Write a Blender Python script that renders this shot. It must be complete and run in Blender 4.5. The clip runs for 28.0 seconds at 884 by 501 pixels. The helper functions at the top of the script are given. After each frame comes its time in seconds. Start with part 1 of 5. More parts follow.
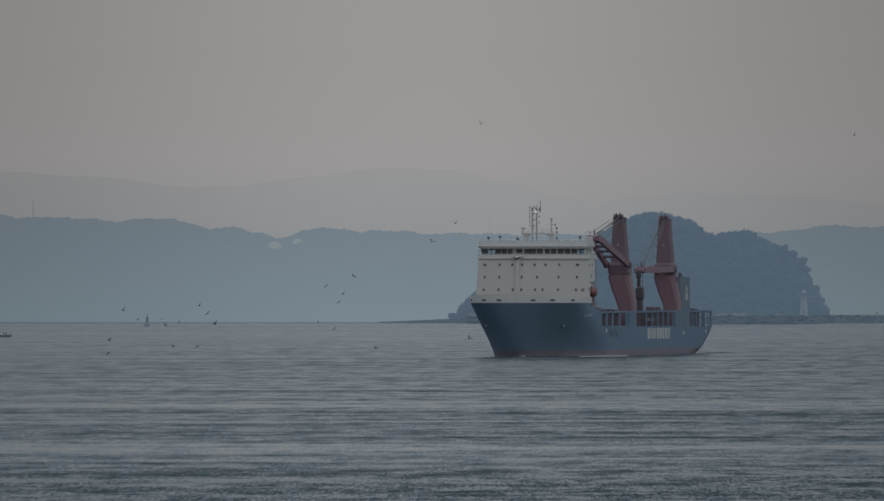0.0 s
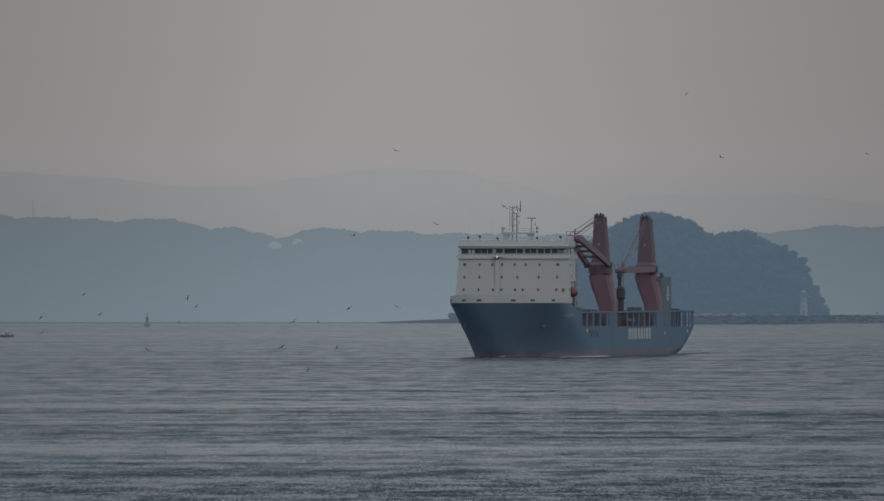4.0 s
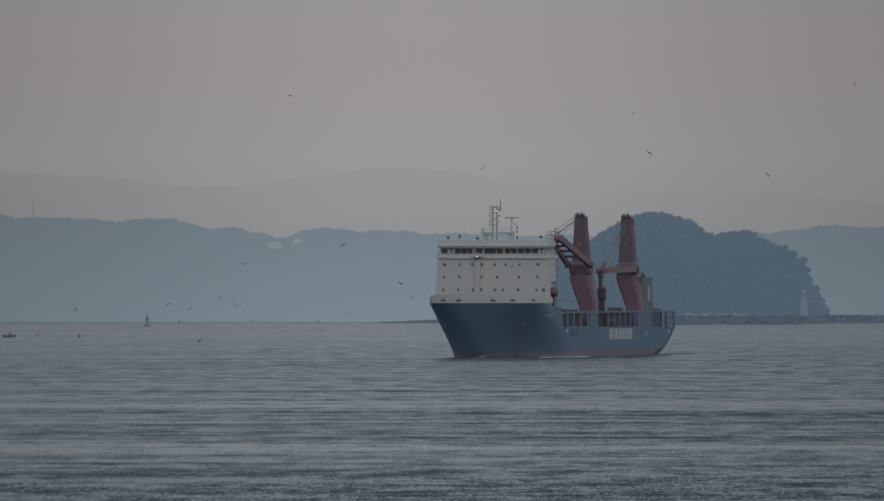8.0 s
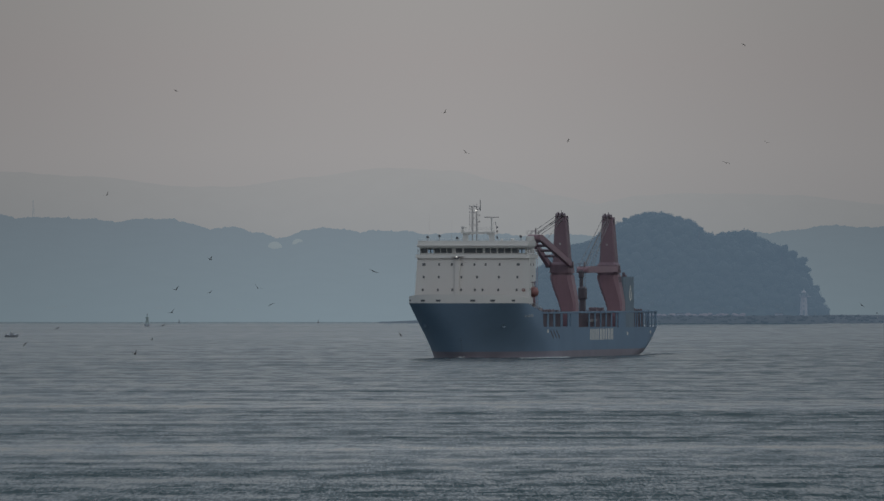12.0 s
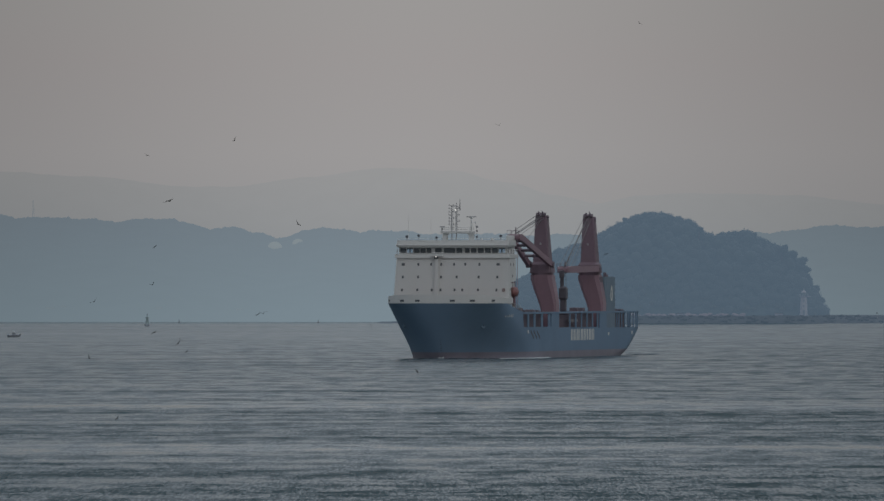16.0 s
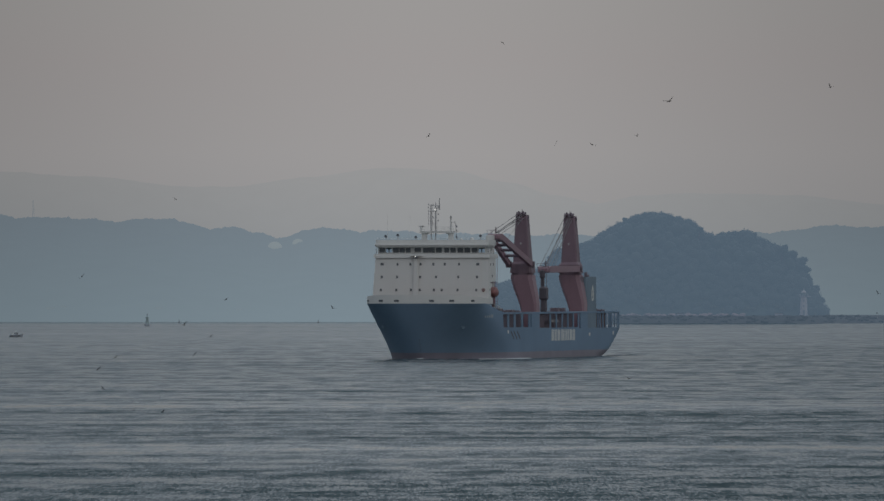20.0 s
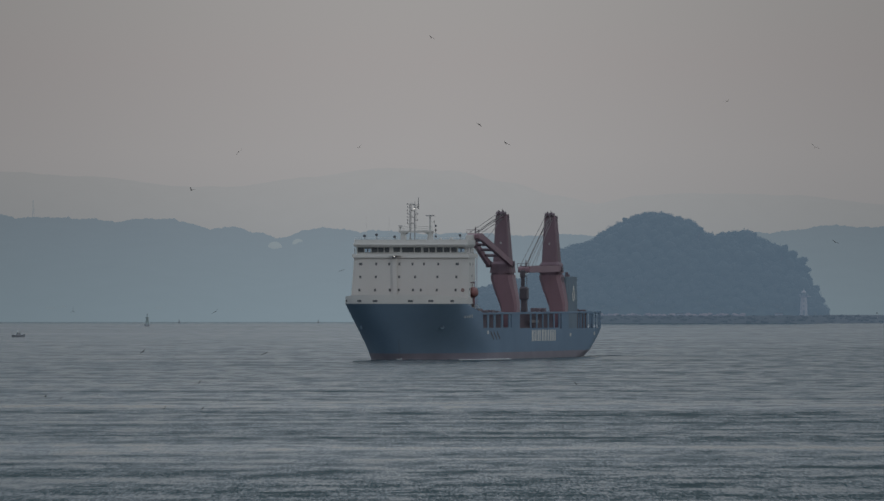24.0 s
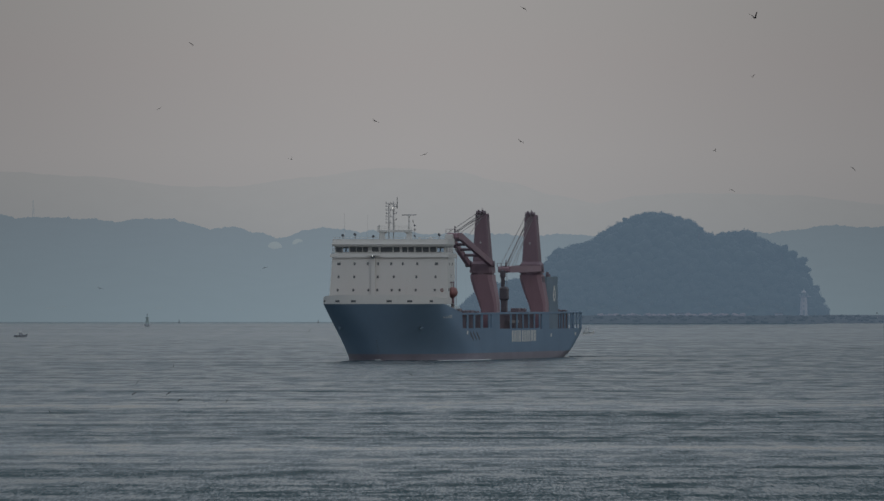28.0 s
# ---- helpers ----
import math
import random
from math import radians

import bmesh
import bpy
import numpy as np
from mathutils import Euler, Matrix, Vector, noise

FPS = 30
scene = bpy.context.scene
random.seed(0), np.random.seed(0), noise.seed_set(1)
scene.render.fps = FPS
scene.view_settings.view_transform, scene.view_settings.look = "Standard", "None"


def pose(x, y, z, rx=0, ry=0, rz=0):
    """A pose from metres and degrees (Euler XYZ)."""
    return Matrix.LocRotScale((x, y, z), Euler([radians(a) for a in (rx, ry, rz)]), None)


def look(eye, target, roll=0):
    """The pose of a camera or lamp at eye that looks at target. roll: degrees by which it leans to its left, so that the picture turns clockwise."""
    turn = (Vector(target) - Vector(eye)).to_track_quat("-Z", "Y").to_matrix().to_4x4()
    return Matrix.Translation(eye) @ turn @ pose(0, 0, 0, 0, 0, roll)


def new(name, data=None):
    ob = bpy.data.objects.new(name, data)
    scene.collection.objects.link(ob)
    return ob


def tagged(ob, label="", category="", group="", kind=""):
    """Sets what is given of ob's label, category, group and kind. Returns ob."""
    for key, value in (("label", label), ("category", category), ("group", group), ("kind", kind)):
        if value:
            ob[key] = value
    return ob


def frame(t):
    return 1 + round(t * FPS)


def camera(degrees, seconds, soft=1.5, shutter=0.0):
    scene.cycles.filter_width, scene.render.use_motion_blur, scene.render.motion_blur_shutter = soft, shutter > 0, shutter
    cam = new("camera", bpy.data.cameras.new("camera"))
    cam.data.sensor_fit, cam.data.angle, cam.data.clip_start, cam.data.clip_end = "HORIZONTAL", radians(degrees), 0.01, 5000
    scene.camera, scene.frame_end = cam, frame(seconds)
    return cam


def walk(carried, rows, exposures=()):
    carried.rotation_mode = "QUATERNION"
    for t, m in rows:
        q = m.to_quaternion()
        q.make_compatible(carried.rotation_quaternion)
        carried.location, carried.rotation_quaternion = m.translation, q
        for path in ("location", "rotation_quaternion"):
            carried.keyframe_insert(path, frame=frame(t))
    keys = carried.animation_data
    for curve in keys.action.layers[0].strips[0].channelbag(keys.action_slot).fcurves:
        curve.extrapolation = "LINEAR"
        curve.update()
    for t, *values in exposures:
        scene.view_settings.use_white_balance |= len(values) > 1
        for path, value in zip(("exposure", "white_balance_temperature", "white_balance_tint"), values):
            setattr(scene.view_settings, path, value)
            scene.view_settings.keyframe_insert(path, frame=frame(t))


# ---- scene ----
# Camera on the shore, 16.6 m above the strait, with a long lens.
EYE = (0.0, 0.0, 16.58)
cam = camera(4.726, 28.0, soft=1.5)
walk(cam, [(0.0, look(EYE, (0.0, 1000.0, 19.58))), (28.0, look(EYE, (0.0, 1000.0, 19.58)))],
     exposures=[(0.0, 0.0), (8.0, 0.0), (12.0, -0.01), (15.0, 0.02), (17.0, 0.03), (21.0, 0.03), (24.0, 0.05), (26.0, 0.05), (28.0, 0.0)])

# ---- light: hazy overcast, a veiled sun behind the viewer and to the right ----
SUN_FROM = Vector((0.52, -0.78, 0.50)).normalized()
world = bpy.data.worlds.new("hazy_sky")
scene.world = world
world.use_nodes = True
wn, wl = world.node_tree.nodes, world.node_tree.links
wn.clear()
w_out = wn.new("ShaderNodeOutputWorld")
w_bg = wn.new("ShaderNodeBackground")
w_sky = wn.new("ShaderNodeTexSky")
w_sky.sky_type = "NISHITA"
w_sky.sun_disc = False
w_sky.sun_elevation = math.asin(SUN_FROM.z)
w_sky.sun_rotation = math.atan2(SUN_FROM.x, SUN_FROM.y)
w_sky.dust_density = 4.0
w_dim = wn.new("ShaderNodeVectorMath")
w_dim.operation = "SCALE"
w_dim.inputs["Scale"].default_value = 0.05
w_co = wn.new("ShaderNodeTexCoord")
w_sep = wn.new("ShaderNodeSeparateXYZ")
w_pow = wn.new("ShaderNodeMath")
w_pow.operation, w_pow.use_clamp = "POWER", True
w_pow.inputs[1].default_value = 0.5
w_ramp = wn.new("ShaderNodeValToRGB")
cloud = w_ramp.color_ramp
cloud.elements[0].position, cloud.elements[0].color = 0.0, (0.258, 0.276, 0.288, 1)
cloud.elements[1].position, cloud.elements[1].color = 1.0, (0.50, 0.55, 0.61, 1)
for at, tone in ((0.075, (0.303, 0.301, 0.306)), (0.11, (0.328, 0.317, 0.317)), (0.145, (0.324, 0.306, 0.303)), (0.20, (0.312, 0.313, 0.303)), (0.30, (0.310, 0.324, 0.328)), (0.45, (0.322, 0.360, 0.408))):
    cloud.elements.new(at).color = (*tone, 1)
w_mix = wn.new("ShaderNodeMix")
w_mix.data_type = "RGBA"
w_mix.inputs["Factor"].default_value = 0.06
wl.new(w_co.outputs["Generated"], w_sep.inputs[0])
wl.new(w_sep.outputs["Z"], w_pow.inputs[0])
wl.new(w_pow.outputs[0], w_ramp.inputs["Fac"])
wl.new(w_sky.outputs[0], w_dim.inputs[0])
wl.new(w_ramp.outputs["Color"], w_mix.inputs["A"])
wl.new(w_dim.outputs[0], w_mix.inputs["B"])
# low sky dims to both sides, a lens vignette put into its colour
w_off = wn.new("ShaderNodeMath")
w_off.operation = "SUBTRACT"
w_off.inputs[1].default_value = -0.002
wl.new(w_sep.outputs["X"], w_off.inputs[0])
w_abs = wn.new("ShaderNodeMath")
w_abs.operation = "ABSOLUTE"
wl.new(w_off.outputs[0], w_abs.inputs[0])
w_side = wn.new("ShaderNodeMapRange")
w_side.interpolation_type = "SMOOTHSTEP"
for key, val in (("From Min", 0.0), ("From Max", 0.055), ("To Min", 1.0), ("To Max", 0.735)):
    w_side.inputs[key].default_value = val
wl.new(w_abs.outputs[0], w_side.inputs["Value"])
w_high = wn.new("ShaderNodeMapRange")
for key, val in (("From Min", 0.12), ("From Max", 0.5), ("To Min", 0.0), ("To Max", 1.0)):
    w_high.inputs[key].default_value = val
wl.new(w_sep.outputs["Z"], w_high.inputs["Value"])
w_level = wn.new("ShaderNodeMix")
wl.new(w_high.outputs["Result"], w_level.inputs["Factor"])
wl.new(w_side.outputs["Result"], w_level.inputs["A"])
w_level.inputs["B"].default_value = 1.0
w_vignette = wn.new("ShaderNodeVectorMath")
w_vignette.operation = "SCALE"
wl.new(w_mix.outputs["Result"], w_vignette.inputs[0])
wl.new(w_level.outputs["Result"], w_vignette.inputs["Scale"])
wl.new(w_vignette.outputs[0], w_bg.inputs["Color"])
w_bg.inputs["Strength"].default_value = 1.04
wl.new(w_bg.outputs[0], w_out.inputs["Surface"])

sun_data = bpy.data.lights.new("sun", "SUN")
sun_data.energy, sun_data.angle, sun_data.color = 0.21, radians(18), (1.0, 0.90, 0.78)
sun = new("sun", sun_data)
sun.matrix_world = look((0, 0, 400), Vector((0, 0, 400)) - SUN_FROM)


# ---- materials ----
def nodes_of(name):
    m = bpy.data.materials.new(name)
    m.use_nodes = True
    nt = m.node_tree
    return m, nt, nt.nodes["Principled BSDF"]


def paint(name, tone, rough=0.5, metal=0.0, wear=0.25, grain=1.5, streak=0.0, rust=(0.16, 0.09, 0.06), bump=0.02, spec=0.4, haze_glow=None):
    """Weathered paint: broad fading, fine grain, optional vertical run-off streaks."""
    m, nt, b = nodes_of(name)
    # haze over distant things is put in as emission
    if haze_glow:
        b.inputs["Emission Color"].default_value, b.inputs["Emission Strength"].default_value = (*haze_glow, 1), 1.0
    n, l = nt.nodes, nt.links
    co = n.new("ShaderNodeTexCoord")
    big = n.new("ShaderNodeTexNoise")
    big.inputs["Scale"].default_value, big.inputs["Detail"].default_value = 0.12 * grain, 6
    small = n.new("ShaderNodeTexNoise")
    small.inputs["Scale"].default_value, small.inputs["Detail"].default_value = 2.2 * grain, 5
    l.new(co.outputs["Object"], big.inputs["Vector"])
    l.new(co.outputs["Object"], small.inputs["Vector"])
    mix = n.new("ShaderNodeMix")
    mix.data_type, mix.blend_type = "RGBA", "MIX"
    mix.inputs["A"].default_value = (*[c * (1 - wear) for c in tone], 1)
    mix.inputs["B"].default_value = (*[min(1, c * (1 + wear)) for c in tone], 1)
    add = n.new("ShaderNodeMath")
    add.operation = "MULTIPLY_ADD"
    l.new(small.outputs["Fac"], add.inputs[0])
    add.inputs[1].default_value = 0.4
    half = n.new("ShaderNodeMath")
    half.operation = "MULTIPLY_ADD"
    l.new(big.outputs["Fac"], half.inputs[0])
    half.inputs[1].default_value, half.inputs[2].default_value = 1.4, -0.4
    l.new(half.outputs[0], add.inputs[2])
    add.use_clamp = True
    l.new(add.outputs[0], mix.inputs["Factor"])
    last = mix.outputs["Result"]
    if streak:
        mp = n.new("ShaderNodeMapping")
        mp.inputs["Scale"].default_value = (0.9, 0.9, 0.06)
        l.new(co.outputs["Object"], mp.inputs["Vector"])
        run = n.new("ShaderNodeTexNoise")
        run.inputs["Scale"].default_value, run.inputs["Detail"].default_value = 1.0, 8
        l.new(mp.outputs[0], run.inputs["Vector"])
        edge = n.new("ShaderNodeMapRange")
        edge.inputs["From Min"].default_value, edge.inputs["From Max"].default_value = 0.52, 0.75
        edge.inputs["To Max"].default_value = streak
        l.new(run.outputs["Fac"], edge.inputs["Value"])
        mix2 = n.new("ShaderNodeMix")
        mix2.data_type = "RGBA"
        l.new(last, mix2.inputs["A"])
        mix2.inputs["B"].default_value = (*rust, 1)
        l.new(edge.outputs["Result"], mix2.inputs["Factor"])
        last = mix2.outputs["Result"]
    l.new(last, b.inputs["Base Color"])
    b.inputs["Roughness"].default_value, b.inputs["Metallic"].default_value = rough, metal
    b.inputs["Specular IOR Level"].default_value = spec
    if bump:
        bp = n.new("ShaderNodeBump")
        bp.inputs["Strength"].default_value, bp.inputs["Distance"].default_value = 0.5, bump
        l.new(small.outputs["Fac"], bp.inputs["Height"])
        l.new(bp.outputs[0], b.inputs["Normal"])
    return m


def foliage(name, dark, light, scale=0.35, haze_glow=None):
    """Leaves; on land several kilometres off the haze is painted as emission."""
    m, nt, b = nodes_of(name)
    if haze_glow:
        b.inputs["Emission Color"].default_value, b.inputs["Emission Strength"].default_value = (*haze_glow, 1), 1.0
    n, l = nt.nodes, nt.links
    co, geo = n.new("ShaderNodeTexCoord"), n.new("ShaderNodeNewGeometry")
    big = n.new("ShaderNodeTexNoise")
    big.inputs["Scale"].default_value, big.inputs["Detail"].default_value = scale, 4
    l.new(co.outputs["Object"], big.inputs["Vector"])
    add = n.new("ShaderNodeMath")
    add.operation, add.use_clamp = "MULTIPLY_ADD", True
    l.new(geo.outputs["Random Per Island"], add.inputs[0])
    add.inputs[1].default_value = 0.5
    sub = n.new("ShaderNodeMath")
    sub.operation = "SUBTRACT"
    l.new(big.outputs["Fac"], sub.inputs[0])
    sub.inputs[1].default_value = 0.25
    l.new(sub.outputs[0], add.inputs[2])
    mix = n.new("ShaderNodeMix")
    mix.data_type = "RGBA"
    mix.inputs["A"].default_value, mix.inputs["B"].default_value = (*dark, 1), (*light, 1)
    l.new(add.outputs[0], mix.inputs["Factor"])
    l.new(mix.outputs["Result"], b.inputs["Base Color"])
    b.inputs["Roughness"].default_value = 0.8
    b.inputs["Specular IOR Level"].default_value = 0.2
    return m


def emissive_haze(name, low, high, top, grain=0.02):
    """Distant backdrop land; emission stands in for the lit haze before it."""
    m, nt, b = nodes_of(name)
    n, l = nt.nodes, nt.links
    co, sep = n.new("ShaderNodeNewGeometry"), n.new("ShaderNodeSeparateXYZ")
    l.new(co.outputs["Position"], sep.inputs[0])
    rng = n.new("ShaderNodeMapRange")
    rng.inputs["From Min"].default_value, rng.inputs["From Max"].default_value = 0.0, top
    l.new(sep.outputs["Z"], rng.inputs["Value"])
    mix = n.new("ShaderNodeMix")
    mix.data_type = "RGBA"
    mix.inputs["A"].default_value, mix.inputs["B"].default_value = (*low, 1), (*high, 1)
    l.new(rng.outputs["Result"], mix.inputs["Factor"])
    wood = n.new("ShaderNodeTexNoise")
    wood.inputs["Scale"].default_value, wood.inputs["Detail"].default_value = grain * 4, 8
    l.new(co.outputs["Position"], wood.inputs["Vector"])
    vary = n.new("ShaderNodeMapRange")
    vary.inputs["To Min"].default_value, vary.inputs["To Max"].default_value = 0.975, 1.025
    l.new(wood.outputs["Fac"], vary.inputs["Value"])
    # emission dims to both sides, a vignette painted into the haze colour
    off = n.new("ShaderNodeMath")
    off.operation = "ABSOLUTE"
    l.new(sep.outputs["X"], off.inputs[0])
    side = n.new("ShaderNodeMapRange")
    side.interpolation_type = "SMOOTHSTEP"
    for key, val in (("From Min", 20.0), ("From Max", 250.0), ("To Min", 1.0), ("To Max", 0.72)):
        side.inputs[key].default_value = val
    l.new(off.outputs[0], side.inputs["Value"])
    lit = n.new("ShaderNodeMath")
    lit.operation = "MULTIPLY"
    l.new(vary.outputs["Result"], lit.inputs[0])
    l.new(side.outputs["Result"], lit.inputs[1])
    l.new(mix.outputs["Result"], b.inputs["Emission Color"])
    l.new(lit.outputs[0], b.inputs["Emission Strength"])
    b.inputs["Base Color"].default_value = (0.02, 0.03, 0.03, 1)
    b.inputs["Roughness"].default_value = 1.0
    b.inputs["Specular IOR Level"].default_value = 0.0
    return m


def sea(name, ruffle=1.0):
    """Ruffled salt water: facets tilt by noise at several sizes, less so in the slicks. ruffle: how far they tilt."""
    m, nt, b = nodes_of(name)
    n, l = nt.nodes, nt.links
    co = n.new("ShaderNodeTexCoord")

    def noise_tex(sx, sy, detail, rough=0.55, distort=0.0):
        mp = n.new("ShaderNodeMapping")
        mp.inputs["Scale"].default_value = (sx, sy, 1)
        l.new(co.outputs["Object"], mp.inputs["Vector"])
        t = n.new("ShaderNodeTexNoise")
        t.inputs["Scale"].default_value, t.inputs["Detail"].default_value = 1.0, detail
        t.inputs["Roughness"].default_value, t.inputs["Distortion"].default_value = rough, distort
        l.new(mp.outputs[0], t.inputs["Vector"])
        return t.outputs["Fac"]

    def math_node(op, a, c, d=None):
        q = n.new("ShaderNodeMath")
        q.operation = op
        for i, v in enumerate((a, c, d)):
            if v is None:
                continue
            if isinstance(v, (int, float)):
                q.inputs[i].default_value = v
            else:
                l.new(v, q.inputs[i])
        return q.outputs[0]

    def ranged(v, a, c, d, e):
        q = n.new("ShaderNodeMapRange")
        for key, val in (("From Min", a), ("From Max", c), ("To Min", d), ("To Max", e)):
            q.inputs[key].default_value = val
        l.new(v, q.inputs["Value"])
        return q.outputs["Result"]

    lanes = noise_tex(0.0030, 0.0120, 4, 0.58, 0.2)     # slick lines
    gusts = noise_tex(0.008, 0.020, 4, 0.6, 0.3)        # cat's paws
    bands = noise_tex(0.011, 0.034, 5, 0.62, 0.5)       # swell bands
    streak = noise_tex(0.17, 0.046, 5, 0.64, 0.3)       # long low crests
    chop = noise_tex(0.9, 0.060, 4, 0.62, 0.2)
    waves = noise_tex(2.6, 0.12, 4, 0.66, 0.2)          # wave groups down to ripples
    ripple = noise_tex(4.6, 0.18, 3, 0.66, 0.2)
    inshore = noise_tex(0.02, 0.004, 3, 0.5)
    cross = noise_tex(0.5, 0.3, 5, 0.6)
    # a tide line: ruffled water inshore of it, a belt of slicks beyond, then open ruffled water
    split = n.new("ShaderNodeSeparateXYZ")
    l.new(co.outputs["Object"], split.inputs[0])
    off = math_node("MULTIPLY_ADD", math_node("SUBTRACT", inshore, 0.5), 60.0, split.outputs["Y"])
    belt = math_node("MULTIPLY", ranged(off, 895.0, 985.0, 0.0, 1.0), ranged(off, 1500.0, 2100.0, 1.0, 0.3))
    calm = math_node("MULTIPLY", ranged(math_node("ADD", math_node("MULTIPLY", lanes, 0.8), math_node("MULTIPLY", gusts, 0.2)), 0.40, 0.60, -0.15, 0.75), belt)
    for middle, wide, deep in ((979.0, 20.0, 0.5), (1030.0, 16.0, -0.5), (1075.0, 36.0, 0.8), (1163.0, 30.0, -0.6), (1225.0, 22.0, 0.3), (1300.0, 34.0, -0.6), (1450.0, 60.0, 0.6), (1610.0, 34.0, 0.4)):
        tide = ranged(math_node("ABSOLUTE", math_node("SUBTRACT", off, middle), 0.0), wide * 0.3, wide, deep, 0.0)
        calm = math_node("ADD", calm, math_node("MULTIPLY", tide, ranged(gusts, 0.36, 0.58, 0.25, 1.0)))
    calm = math_node("MINIMUM", calm, 1.0)
    calm = math_node("ADD", calm, ranged(off, 1350.0, 3300.0, 0.0, 0.70))
    amp = math_node("MULTIPLY", ranged(calm, -0.5, 1.0, 1.48, 0.44), math_node("MULTIPLY", ranged(off, 870.0, 970.0, 1.18, 1.0), ranged(off, 1000.0, 1900.0, 1.12, 0.96)))
    amp = math_node("MULTIPLY", amp, math_node("MULTIPLY", ranged(off, 2600.0, 4400.0, 1.0, 1.2), ranged(off, 4150.0, 4420.0, 1.0, 0.12)))
    fine = None
    for tex, size in ((chop, 0.75), (waves, 1.15), (ripple, 1.2)):
        term = math_node("MULTIPLY", math_node("SUBTRACT", tex, 0.5), size)
        fine = term if fine is None else math_node("ADD", fine, term)
    fine = math_node("MULTIPLY", fine, ranged(off, 905.0, 960.0, 0.76, 0.62))
    sum1 = math_node("ADD", fine, math_node("ADD", math_node("MULTIPLY", math_node("SUBTRACT", bands, 0.5), 1.1), math_node("MULTIPLY", math_node("SUBTRACT", streak, 0.5), ranged(off, 1250.0, 1900.0, 1.4, 2.1))))
    amp = math_node("MULTIPLY", amp, math_node("MULTIPLY", ranged(split.outputs["X"], -5.0, 36.0, 1.0, 1.28), ruffle))
    sum1 = math_node("MULTIPLY", sum1, ranged(off, 2250.0, 3300.0, 0.75, 0.33))
    tilt_y = math_node("MULTIPLY", math_node("ADD", sum1, 0.137), amp)
    tilt_x = math_node("MULTIPLY", math_node("SUBTRACT", cross, 0.5), 0.25)
    vec = n.new("ShaderNodeCombineXYZ")
    l.new(tilt_x, vec.inputs[0])
    l.new(math_node("MULTIPLY", tilt_y, -1.0), vec.inputs[1])
    vec.inputs[2].default_value = 1.0
    unit = n.new("ShaderNodeVectorMath")
    unit.operation = "NORMALIZE"
    l.new(vec.outputs[0], unit.inputs[0])
    l.new(unit.outputs[0], b.inputs["Normal"])
    l.new(ranged(calm, 0.0, 1.0, 0.24, 0.14), b.inputs["Roughness"])
    b.inputs["Base Color"].default_value = (0.017, 0.045, 0.053, 1)
    b.inputs["IOR"].default_value = 1.333
    return m


def simple(name, tone, rough=0.6, spec=0.4, metal=0.0, wear=0.2, grain=3.0):
    return paint(name, tone, rough, metal, wear, grain, 0.0, bump=0.0, spec=spec)


def glow(name, tone, power):
    m, nt, b = nodes_of(name)
    b.inputs["Emission Color"].default_value, b.inputs["Emission Strength"].default_value = (*tone, 1), power
    b.inputs["Base Color"].default_value = (*tone, 1)
    return m


def tinted_glass(name, tint):
    """A thin pane: light goes through, coloured, and a little is mirrored."""
    m, nt, b = nodes_of(name)
    n, l = nt.nodes, nt.links
    clear, gloss, mix, fres = n.new("ShaderNodeBsdfTransparent"), n.new("ShaderNodeBsdfGlossy"), n.new("ShaderNodeMixShader"), n.new("ShaderNodeFresnel")
    clear.inputs["Color"].default_value = (*tint, 1)
    gloss.inputs["Roughness"].default_value = 0.05
    fres.inputs["IOR"].default_value = 1.5
    l.new(fres.outputs[0], mix.inputs[0])
    l.new(clear.outputs[0], mix.inputs[1])
    l.new(gloss.outputs[0], mix.inputs[2])
    l.new(mix.outputs[0], n["Material Output"].inputs["Surface"])
    return m


HULL_BLUE = paint("hull_blue_paint", (0.167, 0.249, 0.346), 0.6, wear=0.10, grain=0.9, streak=0.10, rust=(0.15, 0.165, 0.18), spec=0.15, bump=0.004)
BOOT_RED = paint("antifouling_red", (0.205, 0.192, 0.232), 0.5, wear=0.2, streak=0.2, rust=(0.11, 0.13, 0.15))
WHITE = paint("house_white_paint", (0.592, 0.598, 0.590), 0.5, wear=0.05, grain=0.8, streak=0.10, rust=(0.50, 0.44, 0.38))
CRANE_RED = paint("crane_red_paint", (0.248, 0.158, 0.192), 0.45, wear=0.16, grain=1.0, streak=0.15, rust=(0.09, 0.05, 0.055), spec=0.5, bump=0.004)
# darker red for the upper tower and slew ring
CRANE_DARK_RED = paint("crane_red_darker_paint", (0.184, 0.128, 0.158), 0.5, wear=0.22, grain=1.0, streak=0.3, rust=(0.085, 0.065, 0.075), bump=0.004)
CRANE_DARK = paint("crane_machinery_dark", (0.150, 0.122, 0.146), 0.6)
GREASE_BLACK = paint("greased_block_steel", (0.085, 0.078, 0.094), 0.5, wear=0.3, grain=2.0, bump=0.004)
HOLD_BROWN = paint("coaming_oxide_red", (0.115, 0.095, 0.118), 0.65, wear=0.25, streak=0.25)
DECK_GREEN = paint("deck_oxide", (0.14, 0.07, 0.06), 0.75)
GLASS_DARK = simple("dark_window_glass", (0.125, 0.138, 0.152), 0.2, 0.5, wear=0.1)
BLACK = simple("dark_opening", (0.10, 0.112, 0.128), 0.7)
TINTED = tinted_glass("tinted_bridge_glass", (0.78, 0.82, 0.86))
LINING = simple("pale_wheelhouse_lining", (0.55, 0.56, 0.57), 0.8)
STEEL = simple("galvanised_steel", (0.36, 0.36, 0.37), 0.6, metal=0.1)
FIBREGLASS = simple("pale_fibreglass", (0.58, 0.58, 0.57), 0.5)
WIRE = simple("steel_wire_rope", (0.15, 0.145, 0.150), 0.6)
